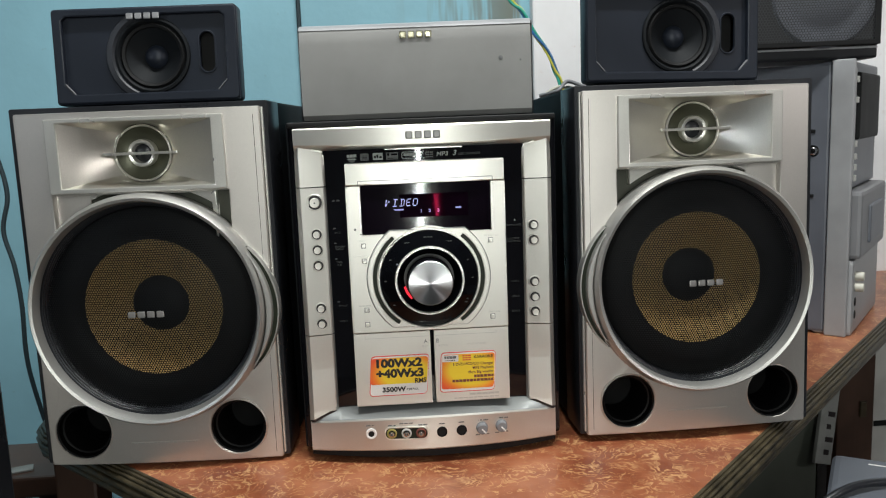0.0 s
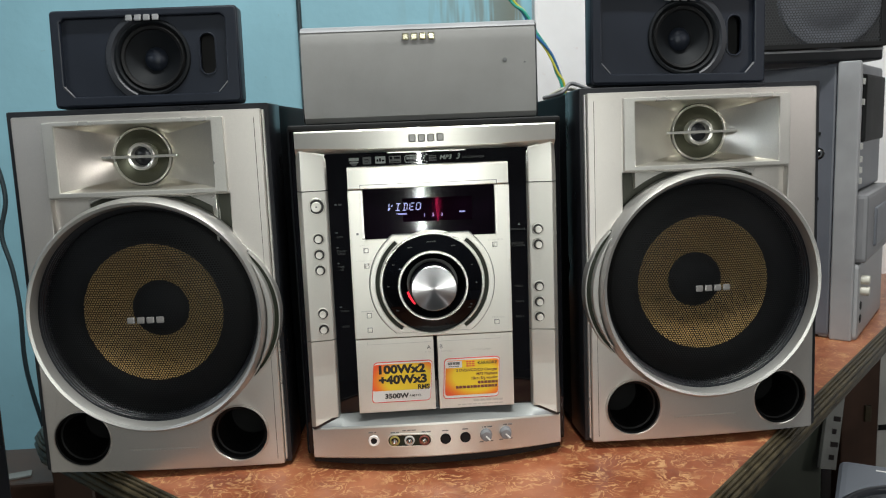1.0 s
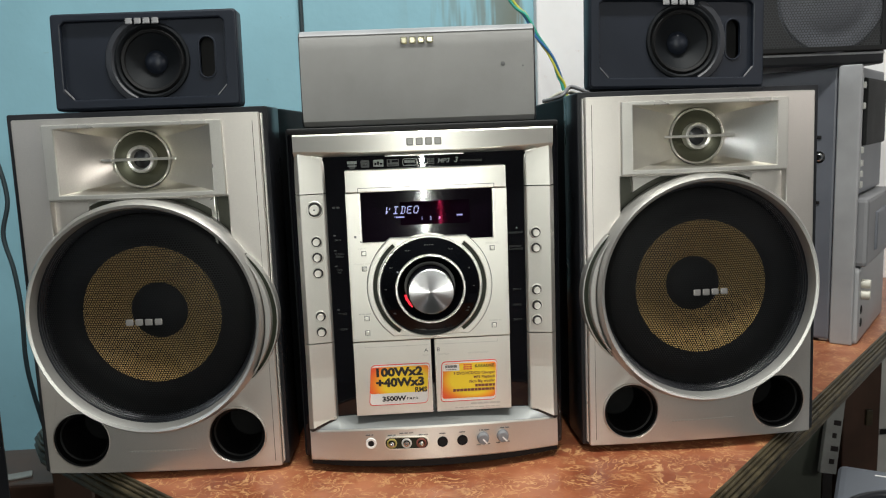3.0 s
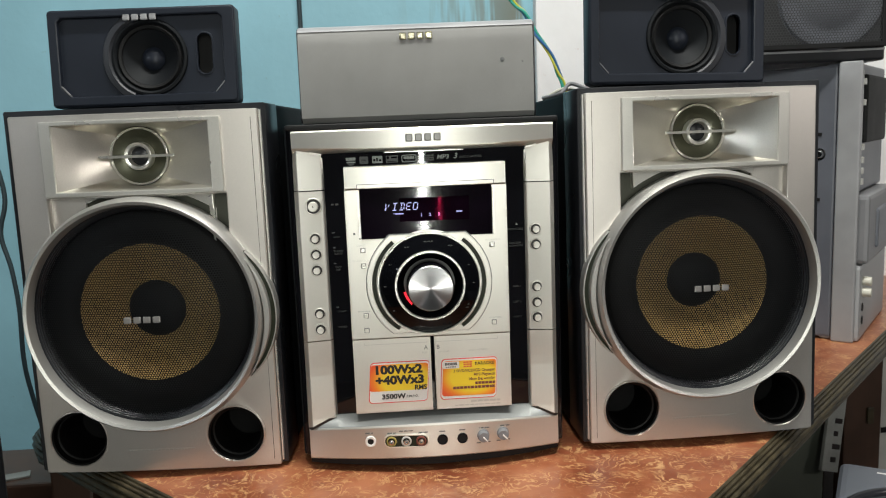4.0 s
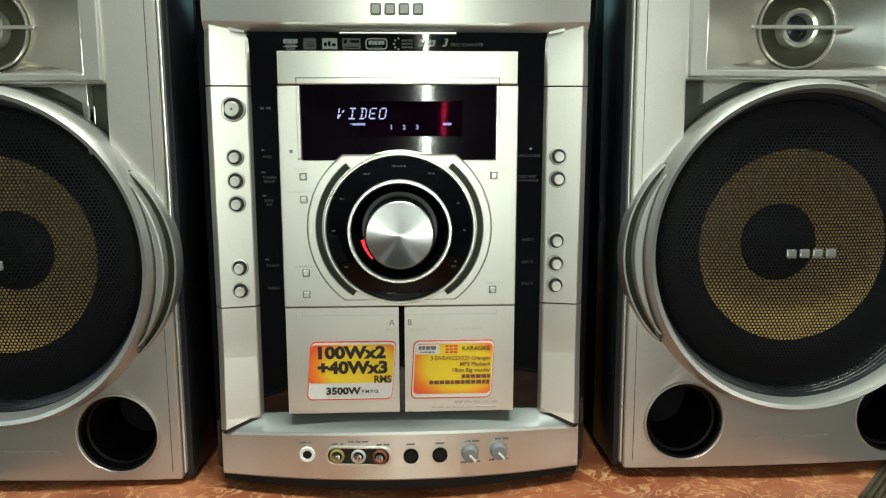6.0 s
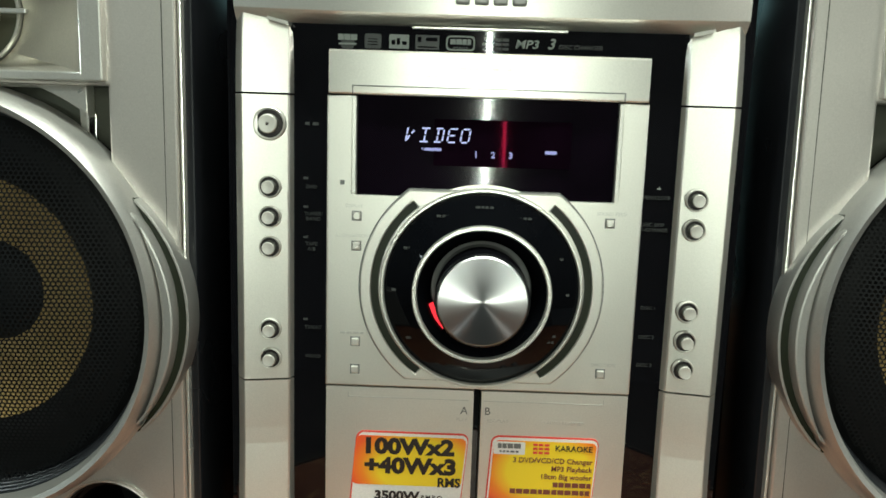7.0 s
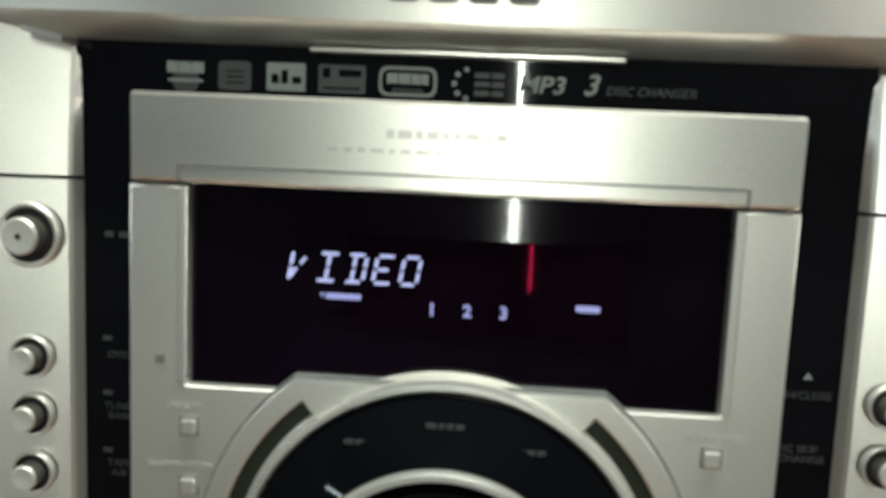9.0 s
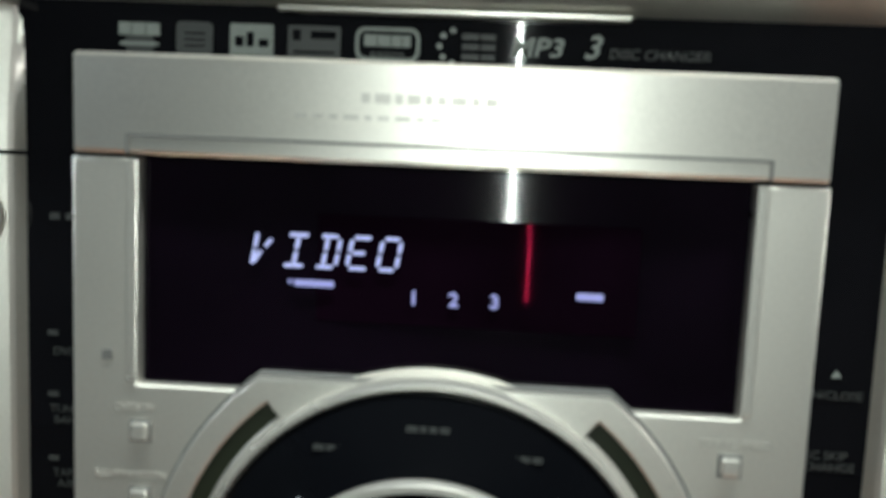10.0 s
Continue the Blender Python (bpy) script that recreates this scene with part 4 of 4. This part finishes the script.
                turn = radians(225 + 90 * k + 90 * q / 14)
                row.append((s * (x + (hx + 0.0296 * math.cos(turn) - x) * f), -0.0065 + (hd + 0.0120) * f, z + (hz + 0.0296 * math.sin(turn) - z) * f))
            rows.append(row)
        bent(part("horn_wall", loft(rows, closed=False, caps=False), HORN, sp, "flared silver horn wall", True))
    tw = part("tweeter_ring", lathe([(0.0292, 0.004), (0.0290, -0.0015), (0.0280, -0.0022), (0.0270, -0.0012), (0.0268, 0.004)], s * hx, hz, 56, hd), SILVER_BRIGHT, sp, smooth=True)
    part("tweeter_bowl", lathe([(0.0269, -0.0006), (0.0200, 0.003), (0.0145, 0.0045), (0.0, 0.0045)], s * hx, hz, 48, hd), OLIVE, tw, smooth=True)
    part("phase_ring", lathe([(0.0142, 0.0044), (0.0138, -0.0050), (0.0126, -0.0058), (0.0104, -0.0050), (0.0094, -0.0020), (0.0090, 0.0044)], s * hx, hz, 40, hd), SILVER_BRIGHT, tw, smooth=True)
    part("tweeter_dome", lathe([(0.0092, 0.0020), (0.006, 0.0002), (0, -0.0004)], s * hx, hz, 32, hd), BLACK_SATIN, tw, smooth=True)
    part("cross_bar", box(*sorted((s * (hx - 0.0375), s * (hx + 0.0375))), hd - 0.0100, hd - 0.0072, hz - 0.0014, hz + 0.0014, 0.0006), SILVER_BRIGHT, tw)
    # woofer: bright ring, ribbed black wall, surround, woven cone, cap, domed grille
    ring = part("woofer_ring", lathe([(0.1185, 0.001), (0.1180, -0.0150), (0.1166, -0.0215), (0.1140, -0.0252), (0.1112, -0.0240), (0.1094, -0.0190), (0.1087, -0.0120)], s * WX, DC, 120), RING_SILVER, sp, "satin silver woofer ring", True)
    ribs = [(0.1088, -0.0130)]
    for i in range(4):
        ribs += [(0.1081 - i * 0.0009, -0.0110 + i * 0.003), (0.1072 - i * 0.0009, -0.0105 + i * 0.003), (0.1076 - i * 0.0009, -0.0085 + i * 0.003)]
    ribs.append((0.1030, 0.004))
    part("ribbed_wall", lathe(ribs, s * WX, DC, 96), BLACK_SATIN, ring)
    part("surround", lathe([(0.1040, 0.0030), (0.0980, -0.0015), (0.0900, -0.0045), (0.0800, -0.0040), (0.0735, 0.0), (0.0700, 0.0020)], s * WX, DC, 80), BLACK_MATT, ring, "black rubber surround", True)
    part("cone", lathe([(0.0705, 0.0018), (0.0500, 0.0130), (0.0288, 0.0240)], s * WX, DC, 80), WEAVE, ring, "golden woven cone", True)
    part("dust_cap", lathe([(0.0292, 0.0238), (0.0260, 0.0195), (0.0150, 0.0160), (0, 0.0150)], s * WX, DC, 48), BLACK_MATT, ring, "black dust cap", True)
    g = link_mesh("grille", GRILLE, GRILLE_BLACK, ring, "black perforated metal grille")
    g.location = (s * WX, 0, DC)
    badge(0, -0.0262, DC - 0.001, 0.0355, 0.0062, BADGE, ring)
    # crescent trim on the inner side
    zc = DC - 0.002
    arc_in = circle_pts(0, zc, 0.1165, 30, -29, 29)
    arc_mid = circle_pts(0.0347, zc, 0.0878, 30, -40, 40)
    arc_base = circle_pts(0, zc, 0.1172, 30, -33, 33)
    arc_out = circle_pts(0.0423, zc, 0.0849, 30, -48.7, 48.7)
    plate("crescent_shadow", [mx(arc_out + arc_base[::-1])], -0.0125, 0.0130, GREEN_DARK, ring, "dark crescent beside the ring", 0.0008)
    plate("crescent", [mx(arc_mid + arc_in[::-1])], -0.0205, 0.0180, RING_SILVER, ring, "silver crescent trim", 0.0012)
    plate("crescent_edge", [mx(circle_pts(0.0423, zc, 0.0858, 30, -47, 47) + circle_pts(0.0423, zc, 0.0843, 30, -47, 47)[::-1])], -0.0130, 0.0150, RING_SILVER, ring, "", 0.0003)
    # reflex ports
    for x in PORTS:
        p = part("port_rim", lathe([(0.0296, 0.0), (0.0294, -0.0052), (0.0288, -0.0056), (0.0280, -0.0045), (0.0276, 0.002)], s * x, PORT_Z, 48, -bow_at(x)), SILVER_WARM, sp, "silver rim of a round bass port", True)
        part("port_tube", lathe([(0.0281, -0.0048), (0.0266, -0.0036), (0.0258, 0.0030), (0.0240, 0.0036), (0.0228, 0.0060), (0.0215, 0.0520), (0.0, 0.0520)], s * x, PORT_Z, 48, -bow_at(x)), PORT_BLACK, p, "black port tube", True)
    bars(0.0, -0.0041 - BOW, 0.0225, 0.068, 0.0018, INK_FAINT, sp, 18, 0.25, 41)
    return sp


build_speaker(1, pose(-0.2788, 0.0262, TOP + 0.0043, 0, 0, -3.4), "silver-fronted tower speaker with golden cone, a black satellite on top")
build_speaker(-1, pose(0.2828, 0.0186, TOP + 0.0074, -1.5, 0, 1.7), "silver-fronted tower speaker with golden cone, at the table's moulded edge")


# ---- centre speaker ----
def build_centre():
    c = thing("centre_speaker", pose(-0.0022, 0.0580, 1.0885, -1.0, 0, -3.5), "wide grey cloth centre speaker resting on the hi-fi", "loudspeaker")
    secs = []
    for i in range(2):
        x = -0.1195 + 0.239 * i
        secs.append([(x, 0.006, 0.001), (x, 0.0005, 0.006), (x, -0.001, 0.03), (x, -0.0005, 0.078), (x, 0.001, 0.088), (x, 0.005, 0.0945), (x, 0.016, 0.0960), (x, 0.016, 0.001)])
    part("cloth_front", loft(secs), CLOTH, c, "grey stretched cloth front with faint smudges", True)
    part("top_strip", loft([[(x, 0.0025, 0.0925), (x, 0.0062, 0.0968), (x, 0.016, 0.0992), (x, 0.06, 0.0992), (x, 0.06, 0.0925)] for x in (-0.1200, 0.1200)]), GREY_LIGHT, c, "light grey top edge", True)
    part("body", box(-0.1226, 0.1226, 0.008, 0.105, 0.0, 0.0975, 0.004), BLACK_SATIN, c)
    badge(0.0008, -0.0006, 0.0848, 0.0330, 0.0068, BADGE_GOLD, c)
    for x, z, r in ((0.088, 0.058, 0.0024), (0.1085, 0.0555, 0.0010)):
        part("smudge", lathe([(r, -0.0001), (r * 0.5, -0.0004), (0, -0.0005)], x, z, 12, -0.001), GREY_MARK, c)


build_centre()


# ---- satellite speakers ----
def rect3(w, z0, z1, y, r=0.005):
    """A rounded rectangle across the depth axis."""
    return [(x, y, z) for x, z in rect_pts(-w, w, z0, z1, r, 3)]


def build_satellite(m, side, label):
    sat = thing("satellite_speaker", m, label, "loudspeaker", "pair of satellite speakers")
    w, h = 0.0945, 0.0970
    part("body", loft([rect3(w, 0.0, h, 0.015), rect3(w - 0.002, 0.001, h - 0.001, 0.02), rect3(w - 0.042, 0.0, h - 0.018, 0.105)]), BLUE_BLACK, sat, "blue-black tapered plastic body", True)
    plate("front_shell", [rect_pts(-w, w, 0.0, h, 0.004), rect_pts(-w + 0.006, w - 0.006, 0.006, h - 0.006)], -0.003, 0.0185, BLUE_BLACK, sat, "", 0.001)
    slot = rect_pts(0.0545, 0.0695, 0.0300, 0.0700, 0.0072, 8)
    plate("sunk_panel", [rect_pts(-w + 0.004, w - 0.004, 0.004, h - 0.004), circle_pts(0.006, 0.0480, 0.0375, 48), slot], 0.0, 0.003, BLUE_BLACK, sat)
    # raised frame round a sunk panel with cut corners
    inner = [(-0.0835, 0.0205), (-0.0745, 0.0105), (0.0725, 0.0105), (0.0815, 0.0205), (0.0815, 0.0850), (0.0775, 0.0885), (-0.0795, 0.0885), (-0.0835, 0.0850)]
    plate("front_frame", [rect_pts(-w + 0.001, w - 0.001, 0.001, h - 0.001, 0.004), inner], -0.0055, 0.008, BLUE_BLACK, sat, "", 0.0016)
    # pale strips that paint a glint along the two cut corners
    for x0, z0, x1, z1 in ((-0.0835, 0.0205, -0.0745, 0.0105), (0.0815, 0.0205, 0.0725, 0.0105)):
        d = Vector((x1 - x0, 0, z1 - z0)).normalized()
        part("corner_glint", loft([[Vector((x0, -0.0057, z0)) + q for q in (Vector((0, 0, 0)), Vector((0, 0, 0.0012)), Vector((0, 0.003, 0.0012)), Vector((0, 0.003, 0)))],
                                   [Vector((x1, -0.0057, z1)) + q for q in (Vector((0, 0, 0)), Vector((0, 0, 0.0012)), Vector((0, 0.003, 0.0012)), Vector((0, 0.003, 0)))]]), GREY_PL, sat)
    cx, cz = 0.006, 0.0480
    def small(prof):
        return [(r * 0.93, y) for r, y in prof]

    rim = part("driver_rim", lathe(small([(0.0420, 0.001), (0.0408, -0.0024), (0.0385, -0.0030), (0.0365, -0.0015), (0.0355, 0.002)]), cx, cz, 64), CASE, sat, smooth=True)
    part("surround", lathe(small([(0.0358, 0.0005), (0.0335, -0.0022), (0.0308, -0.0010), (0.0300, 0.0012)]), cx, cz, 64), BLACK_MATT, rim, smooth=True)
    part("cone", lathe(small([(0.0302, 0.0012), (0.0220, 0.0060), (0.0125, 0.0110)]), cx, cz, 56), CASE, rim, smooth=True)
    part("dust_cap", lathe(small([(0.0128, 0.0108), (0.0100, 0.0068), (0.0050, 0.0046), (0, 0.0040)]), cx, cz, 40), BLUE_BLACK, rim, smooth=True)
    arc = (114, 246) if side < 0 else (-66, 66)
    part("crescent", lathe(small([(0.0412, -0.001), (0.0440, -0.0036), (0.0500, -0.0024), (0.0520, 0.001)]), cx, cz, 40, 0, None, arc), BLUE_BLACK_LIGHT, rim, "paler crescent beside the driver", True)
    plate("port_rim", [rect_pts(0.0528, 0.0712, 0.0283, 0.0717, 0.0088, 8), slot], -0.0010, 0.002, BLUE_BLACK, sat, "", 0.0005)
    plate("port", [rect_pts(0.052, 0.072, 0.027, 0.073)], 0.0110, 0.002, BLACK_MATT, sat, "black slot-shaped port")
    badge(0.0, -0.0056, 0.0872, 0.0335, 0.0062, GREY_LIGHT, sat)
    for x in (-0.07, 0.07):
        for y in (0.02, 0.09):
            part("foot", box(x - 0.006, x + 0.006, y - 0.006, y + 0.006, -0.001, 0.002), BLACK_MATT, sat)


build_satellite(pose(-0.2775, 0.0714, 1.1140, -3.0, 0, -3.1), -1, "small blue-black satellite speaker lying on a tower speaker")
build_satellite(pose(0.2680, 0.0569, 1.1160, -3.0, 1.0, 3.2), 1, "small blue-black satellite speaker with painted corner glints, on a tower speaker")


# ---- second stereo on the far arm of the table ----
def build_far_stereo():
    yaw = 50.2
    f = thing("stereo_stack", pose(0.6400, 0.3425, TOP, 0, 0, yaw), "grey and silver stereo stack seen from its side", "hi-fi system")
    H = 0.413
    part("cabinet", box(0.006, 0.26, 0.032, 0.34, 0.004, H - 0.004, 0.004), GREY_DARK, f, "dark grey steel side panel")
    part("corner_column", box(0.0, 0.010, 0.0, 0.031, 0.0, H, 0.003, 3), GREY_LIGHT, f, "silver grey corner column")
    part("upper_front", box(0.009, 0.25, 0.006, 0.05, 0.222, H - 0.002, 0.004), GREY_DARK, f)
    part("trim_strip", box(0.014, 0.022, 0.001, 0.008, 0.235, H - 0.012, 0.001), GREY_LIGHT, f)
    for z in (0.380, 0.350, 0.285, 0.266, 0.250, 0.234):
        part("key", box(0.030, 0.042, 0.0, 0.008, z, z + 0.009, 0.001), WHITE_PL, f)
    part("dark_window", box(0.054, 0.24, 0.0, 0.012, 0.295, 0.396, 0.004), BLACK_MATT, f)
    part("lower_front", box(0.012, 0.25, -0.014, 0.05, 0.118, 0.220, 0.006), GREY_PL, f)
    part("tape_window", box(0.075, 0.2, -0.018, 0.0, 0.135, 0.195, 0.004), GREY_DARK, f)
    part("base_front", box(0.009, 0.25, -0.006, 0.05, 0.0, 0.116, 0.006), GREY_LIGHT, f)
    for z in (0.090, 0.073):
        part("knob", lathe([(0.0, -0.012), (0.006, -0.012), (0.007, -0.010), (0.007, 0.0)], 0.032, z, 20, -0.006), CREAM, f, smooth=True)
    for z in (0.050, 0.030):
        part("socket", lathe([(0.0, -0.001), (0.006, -0.001), (0.007, 0.0)], 0.032, z, 20, -0.006), BLACK_MATT, f)
    part("side_screw", lathe([(0, -0.003), (0.004, -0.003), (0.006, 0.0), (0.009, 0.0005), (0.010, 0.002)], 0, 0, 16), CHROME, f, smooth=True).matrix_local = pose(0.0055, 0.055, 0.281, 0, 0, -90)
    for z in (0.308, 0.211):
        part("side_slot", box(0.004, 0.010, 0.052, 0.075, z, z + 0.005, 0.001), BLACK_MATT, f)


def build_far_speaker():
    s = thing("black_loudspeaker", pose(0.5560, 0.3700, TOP + 0.4133, 0, 0, -6), "black cloth-fronted loudspeaker standing on the stereo stack", "loudspeaker")
    part("body", box(-0.125, 0.125, 0.0, 0.16, 0.0, 0.30, 0.004), BLACK_SATIN, s)
    part("pale_line", box(-0.124, 0.124, -0.0015, 0.004, 0.0145, 0.0175), GREY_LIGHT, s)
    part("mesh_frame", box(-0.120, 0.120, -0.006, 0.002, 0.020, 0.294, 0.003), CLOTH_BLACK, s)
    verts, faces, pitch = [], [], 0.0042
    for j in range(74):
        for i in range(55):
            cx, cz = -0.1155 + (i + 0.5 * (j % 2)) * pitch, 0.0235 + j * pitch * 0.866
            n = len(verts)
            for rad in (pitch / math.sqrt(3), pitch * 0.43):
                verts += [(cx + rad * math.cos(radians(60 * k + 30)), -0.0125, cz + rad * math.sin(radians(60 * k + 30))) for k in range(6)]
            faces += [(n + k, n + (k + 1) % 6, n + 6 + (k + 1) % 6, n + 6 + k) for k in range(6)]
    me = bpy.data.meshes.new("mesh_grille")
    me.from_pydata(verts, [], faces)
    link_mesh("mesh_grille", me, GREY_MESH, s, "black perforated steel mesh")
    plate("mesh_border", [rect_pts(-0.1225, 0.1225, 0.019, 0.297), rect_pts(-0.114, 0.114, 0.026, 0.290)], -0.0135, 0.014, BLACK_MATT, s, "", 0.001)
    part("driver_bulge", lathe([(0.076, 0.0005), (0.072, -0.0035), (0.061, -0.0040), (0.057, -0.0010), (0.045, -0.0005), (0.040, -0.003), (0.020, -0.0042), (0, -0.0045)], 0.045, 0.092, 56, -0.006), GREY_DARK, s, "speaker cone behind the mesh", smooth=True)


build_far_stereo()
build_far_speaker()

# ---- clutter ----
wire = thing("wall_wire", pose(0.2879, 0.7035, TOP), "twisted green, blue and yellow wire hanging by the wall", "cable")
RUN = [(-0.16, 0.68), (-0.093, 0.567), (-0.068, 0.541), (-0.049, 0.504), (-0.024, 0.470), (-0.009, 0.434), (0.002, 0.403), (0.010, 0.30), (0.012, 0.0)]
for name, ph, mat, r in (("blue_core", 0.0, CABLE_BLUE, 0.0024), ("green_core", 2.1, CABLE_GREEN, 0.0028), ("yellow_core", 4.2, CABLE_YELLOW, 0.0022)):
    tube(name, [(x + 0.003 * math.cos(ph + 1.3 * i), 0.003 * math.sin(ph + 1.3 * i), z) for i, (x, z) in enumerate(RUN)], r, mat, wire)
drop = thing("hanging_cable", pose(-0.199, WALL_Y - 0.006, 1.2), "black cable hanging straight down the blue wall", "cable")
tube("cord", [(0.004, 0, 1.4), (0.003, 0, 0.6), (0.001, 0, 0.1), (0.0, 0, -0.4), (0.0, 0, -1.18)], 0.0045, CABLE_DARK, drop)
slack = thing("slack_cable", pose(-0.5665, 0.3677, 0.527), "dark cable drooping beside the tower speaker", "cable")
tube("cord", [(-0.30, 0.05, 0.62), (-0.08, 0, 0.575), (-0.022, 0, 0.552), (-0.009, 0, 0.525), (-0.003, 0, 0.478), (-0.014, 0, 0.430), (-0.005, 0, 0.380), (-0.001, 0, 0.322), (-0.003, 0, 0.254), (0.002, 0, 0.202), (0.02, 0, 0.108)], 0.0032, CABLE_DARK, slack)
grey_wires = thing("tangled_wires", pose(0.2053, 0.2648, 1.1110), "tangle of pale grey wires lying on the speaker top", "cable")
tube("cord", [(-0.035, 0.02, 0.003), (-0.015, 0, 0.008), (0.0, 0.01, 0.020), (0.02, -0.01, 0.012), (0.045, 0.0, 0.018), (0.07, 0.02, 0.003)], 0.0026, GREY_PL, grey_wires)
tube("cord", [(-0.03, 0.03, 0.003), (-0.005, 0.02, 0.014), (0.03, 0.0, 0.004), (0.06, 0.03, 0.014)], 0.0026, CREAM, grey_wires)


def build_left_appliance():
    a = thing("white_appliance", pose(-0.6043, -0.0086, 0.0), "white appliance with a dark edge beside the table", "appliance")
    part("door", box(-0.15, 0.158, -0.09, 0.0, 0.02, 0.826, 0.010, 3), WHITE_PL, a)
    part("body", box(-0.15, 0.166, 0.0, 0.035, 0.0, 0.885, 0.006), BLACK_SATIN, a)


def build_low_bench():
    b = thing("low_bench", pose(-0.5963, 0.4202, 0), "dark low bench with odd scraps beneath the table's end", "bench")
    part("top", box(-0.10, 0.10, -0.16, -0.03, 0.605, 0.635, 0.004), WOOD_DARK, b)
    for x in (-0.09, 0.06):
        part("leg", box(x, x + 0.03, -0.14, -0.05, 0, 0.605, 0.003), WOOD_DARK, b)
    s = thing("paper_scrap", pose(-0.562, 0.2866, 0.635, 0, 0, 20), "torn pale paper scrap on the low bench", "scrap")
    part("sheet", box(-0.012, 0.02, -0.012, 0.008, 0.0, 0.003, 0.001), FLAP, s)


def build_right_clutter():
    post = thing("wooden_upright", pose(0.7524, 0.546, 0), "dark red-brown wooden upright under the table", "furniture")
    part("board", box(0.0, 0.068, 0.0, 0.03, 0.0, 0.69, 0.003), WOOD_DARK, post)
    part("latch", box(0.040, 0.052, -0.005, 0.002, 0.53, 0.56, 0.002), MOULD, post)
    carton = thing("carton", pose(0.5893, 0.3763, 0.0, 0, 0, 17), "worn grey-green carton with bold black print", "box")
    part("box_body", box(-0.12, 0.04, 0.0, 0.16, 0.0, 0.60, 0.003), CARD, carton)
    flap = part("white_flap", box(-0.017, 0.017, -0.003, 0.003, -0.06, 0.06, 0.001), FLAP, carton)
    flap.matrix_local = pose(0.040, -0.016, 0.590, -8, 16, 0)
    for i, w in enumerate((0.011, 0.016, 0.009, 0.015)):
        part("print_bar", box(-0.002, -0.002 + w, -0.0036, -0.0028, -0.045 + i * 0.020, -0.037 + i * 0.020, 0.0003), INK, flap)
    grey = thing("grey_appliance_box", pose(0.4971, 0.1213, 0.0, 0, 0, -32.5), "plain grey plastic appliance below the table edge", "appliance")
    part("shell", box(0.0, 0.32, -0.20, 0.0, 0.0, 0.66, 0.010, 3), GREY_BLUE, grey)
    part("mark", box(0.040, 0.062, -0.022, -0.020, 0.6595, 0.6606), PAPER, grey)
    lead = thing("black_lead", pose(0.4547, -0.0105, 0.665), "black cable lying over the grey appliance", "cable")
    tube("cord", [(-0.09, 0.0, -0.14), (-0.07, 0.0, -0.04), (-0.02, 0.015, 0.0), (0.06, 0.03, 0.002), (0.2, -0.02, 0.0)], 0.0045, BLACK_SATIN, lead)
    pale = thing("pale_cabinet", pose(0.8331, 0.5717, 0), "pale grey cabinet under the far table arm", "cabinet")
    part("carcass", box(0.0, 0.22, 0.0, 0.14, 0.0, 0.68, 0.004), WHITE_PL, pale)
    part("dark_gap", box(0.004, 0.21, -0.002, 0.002, 0.50, 0.51), BLACK_MATT, pale)


build_left_appliance()
build_low_bench()
build_right_clutter()
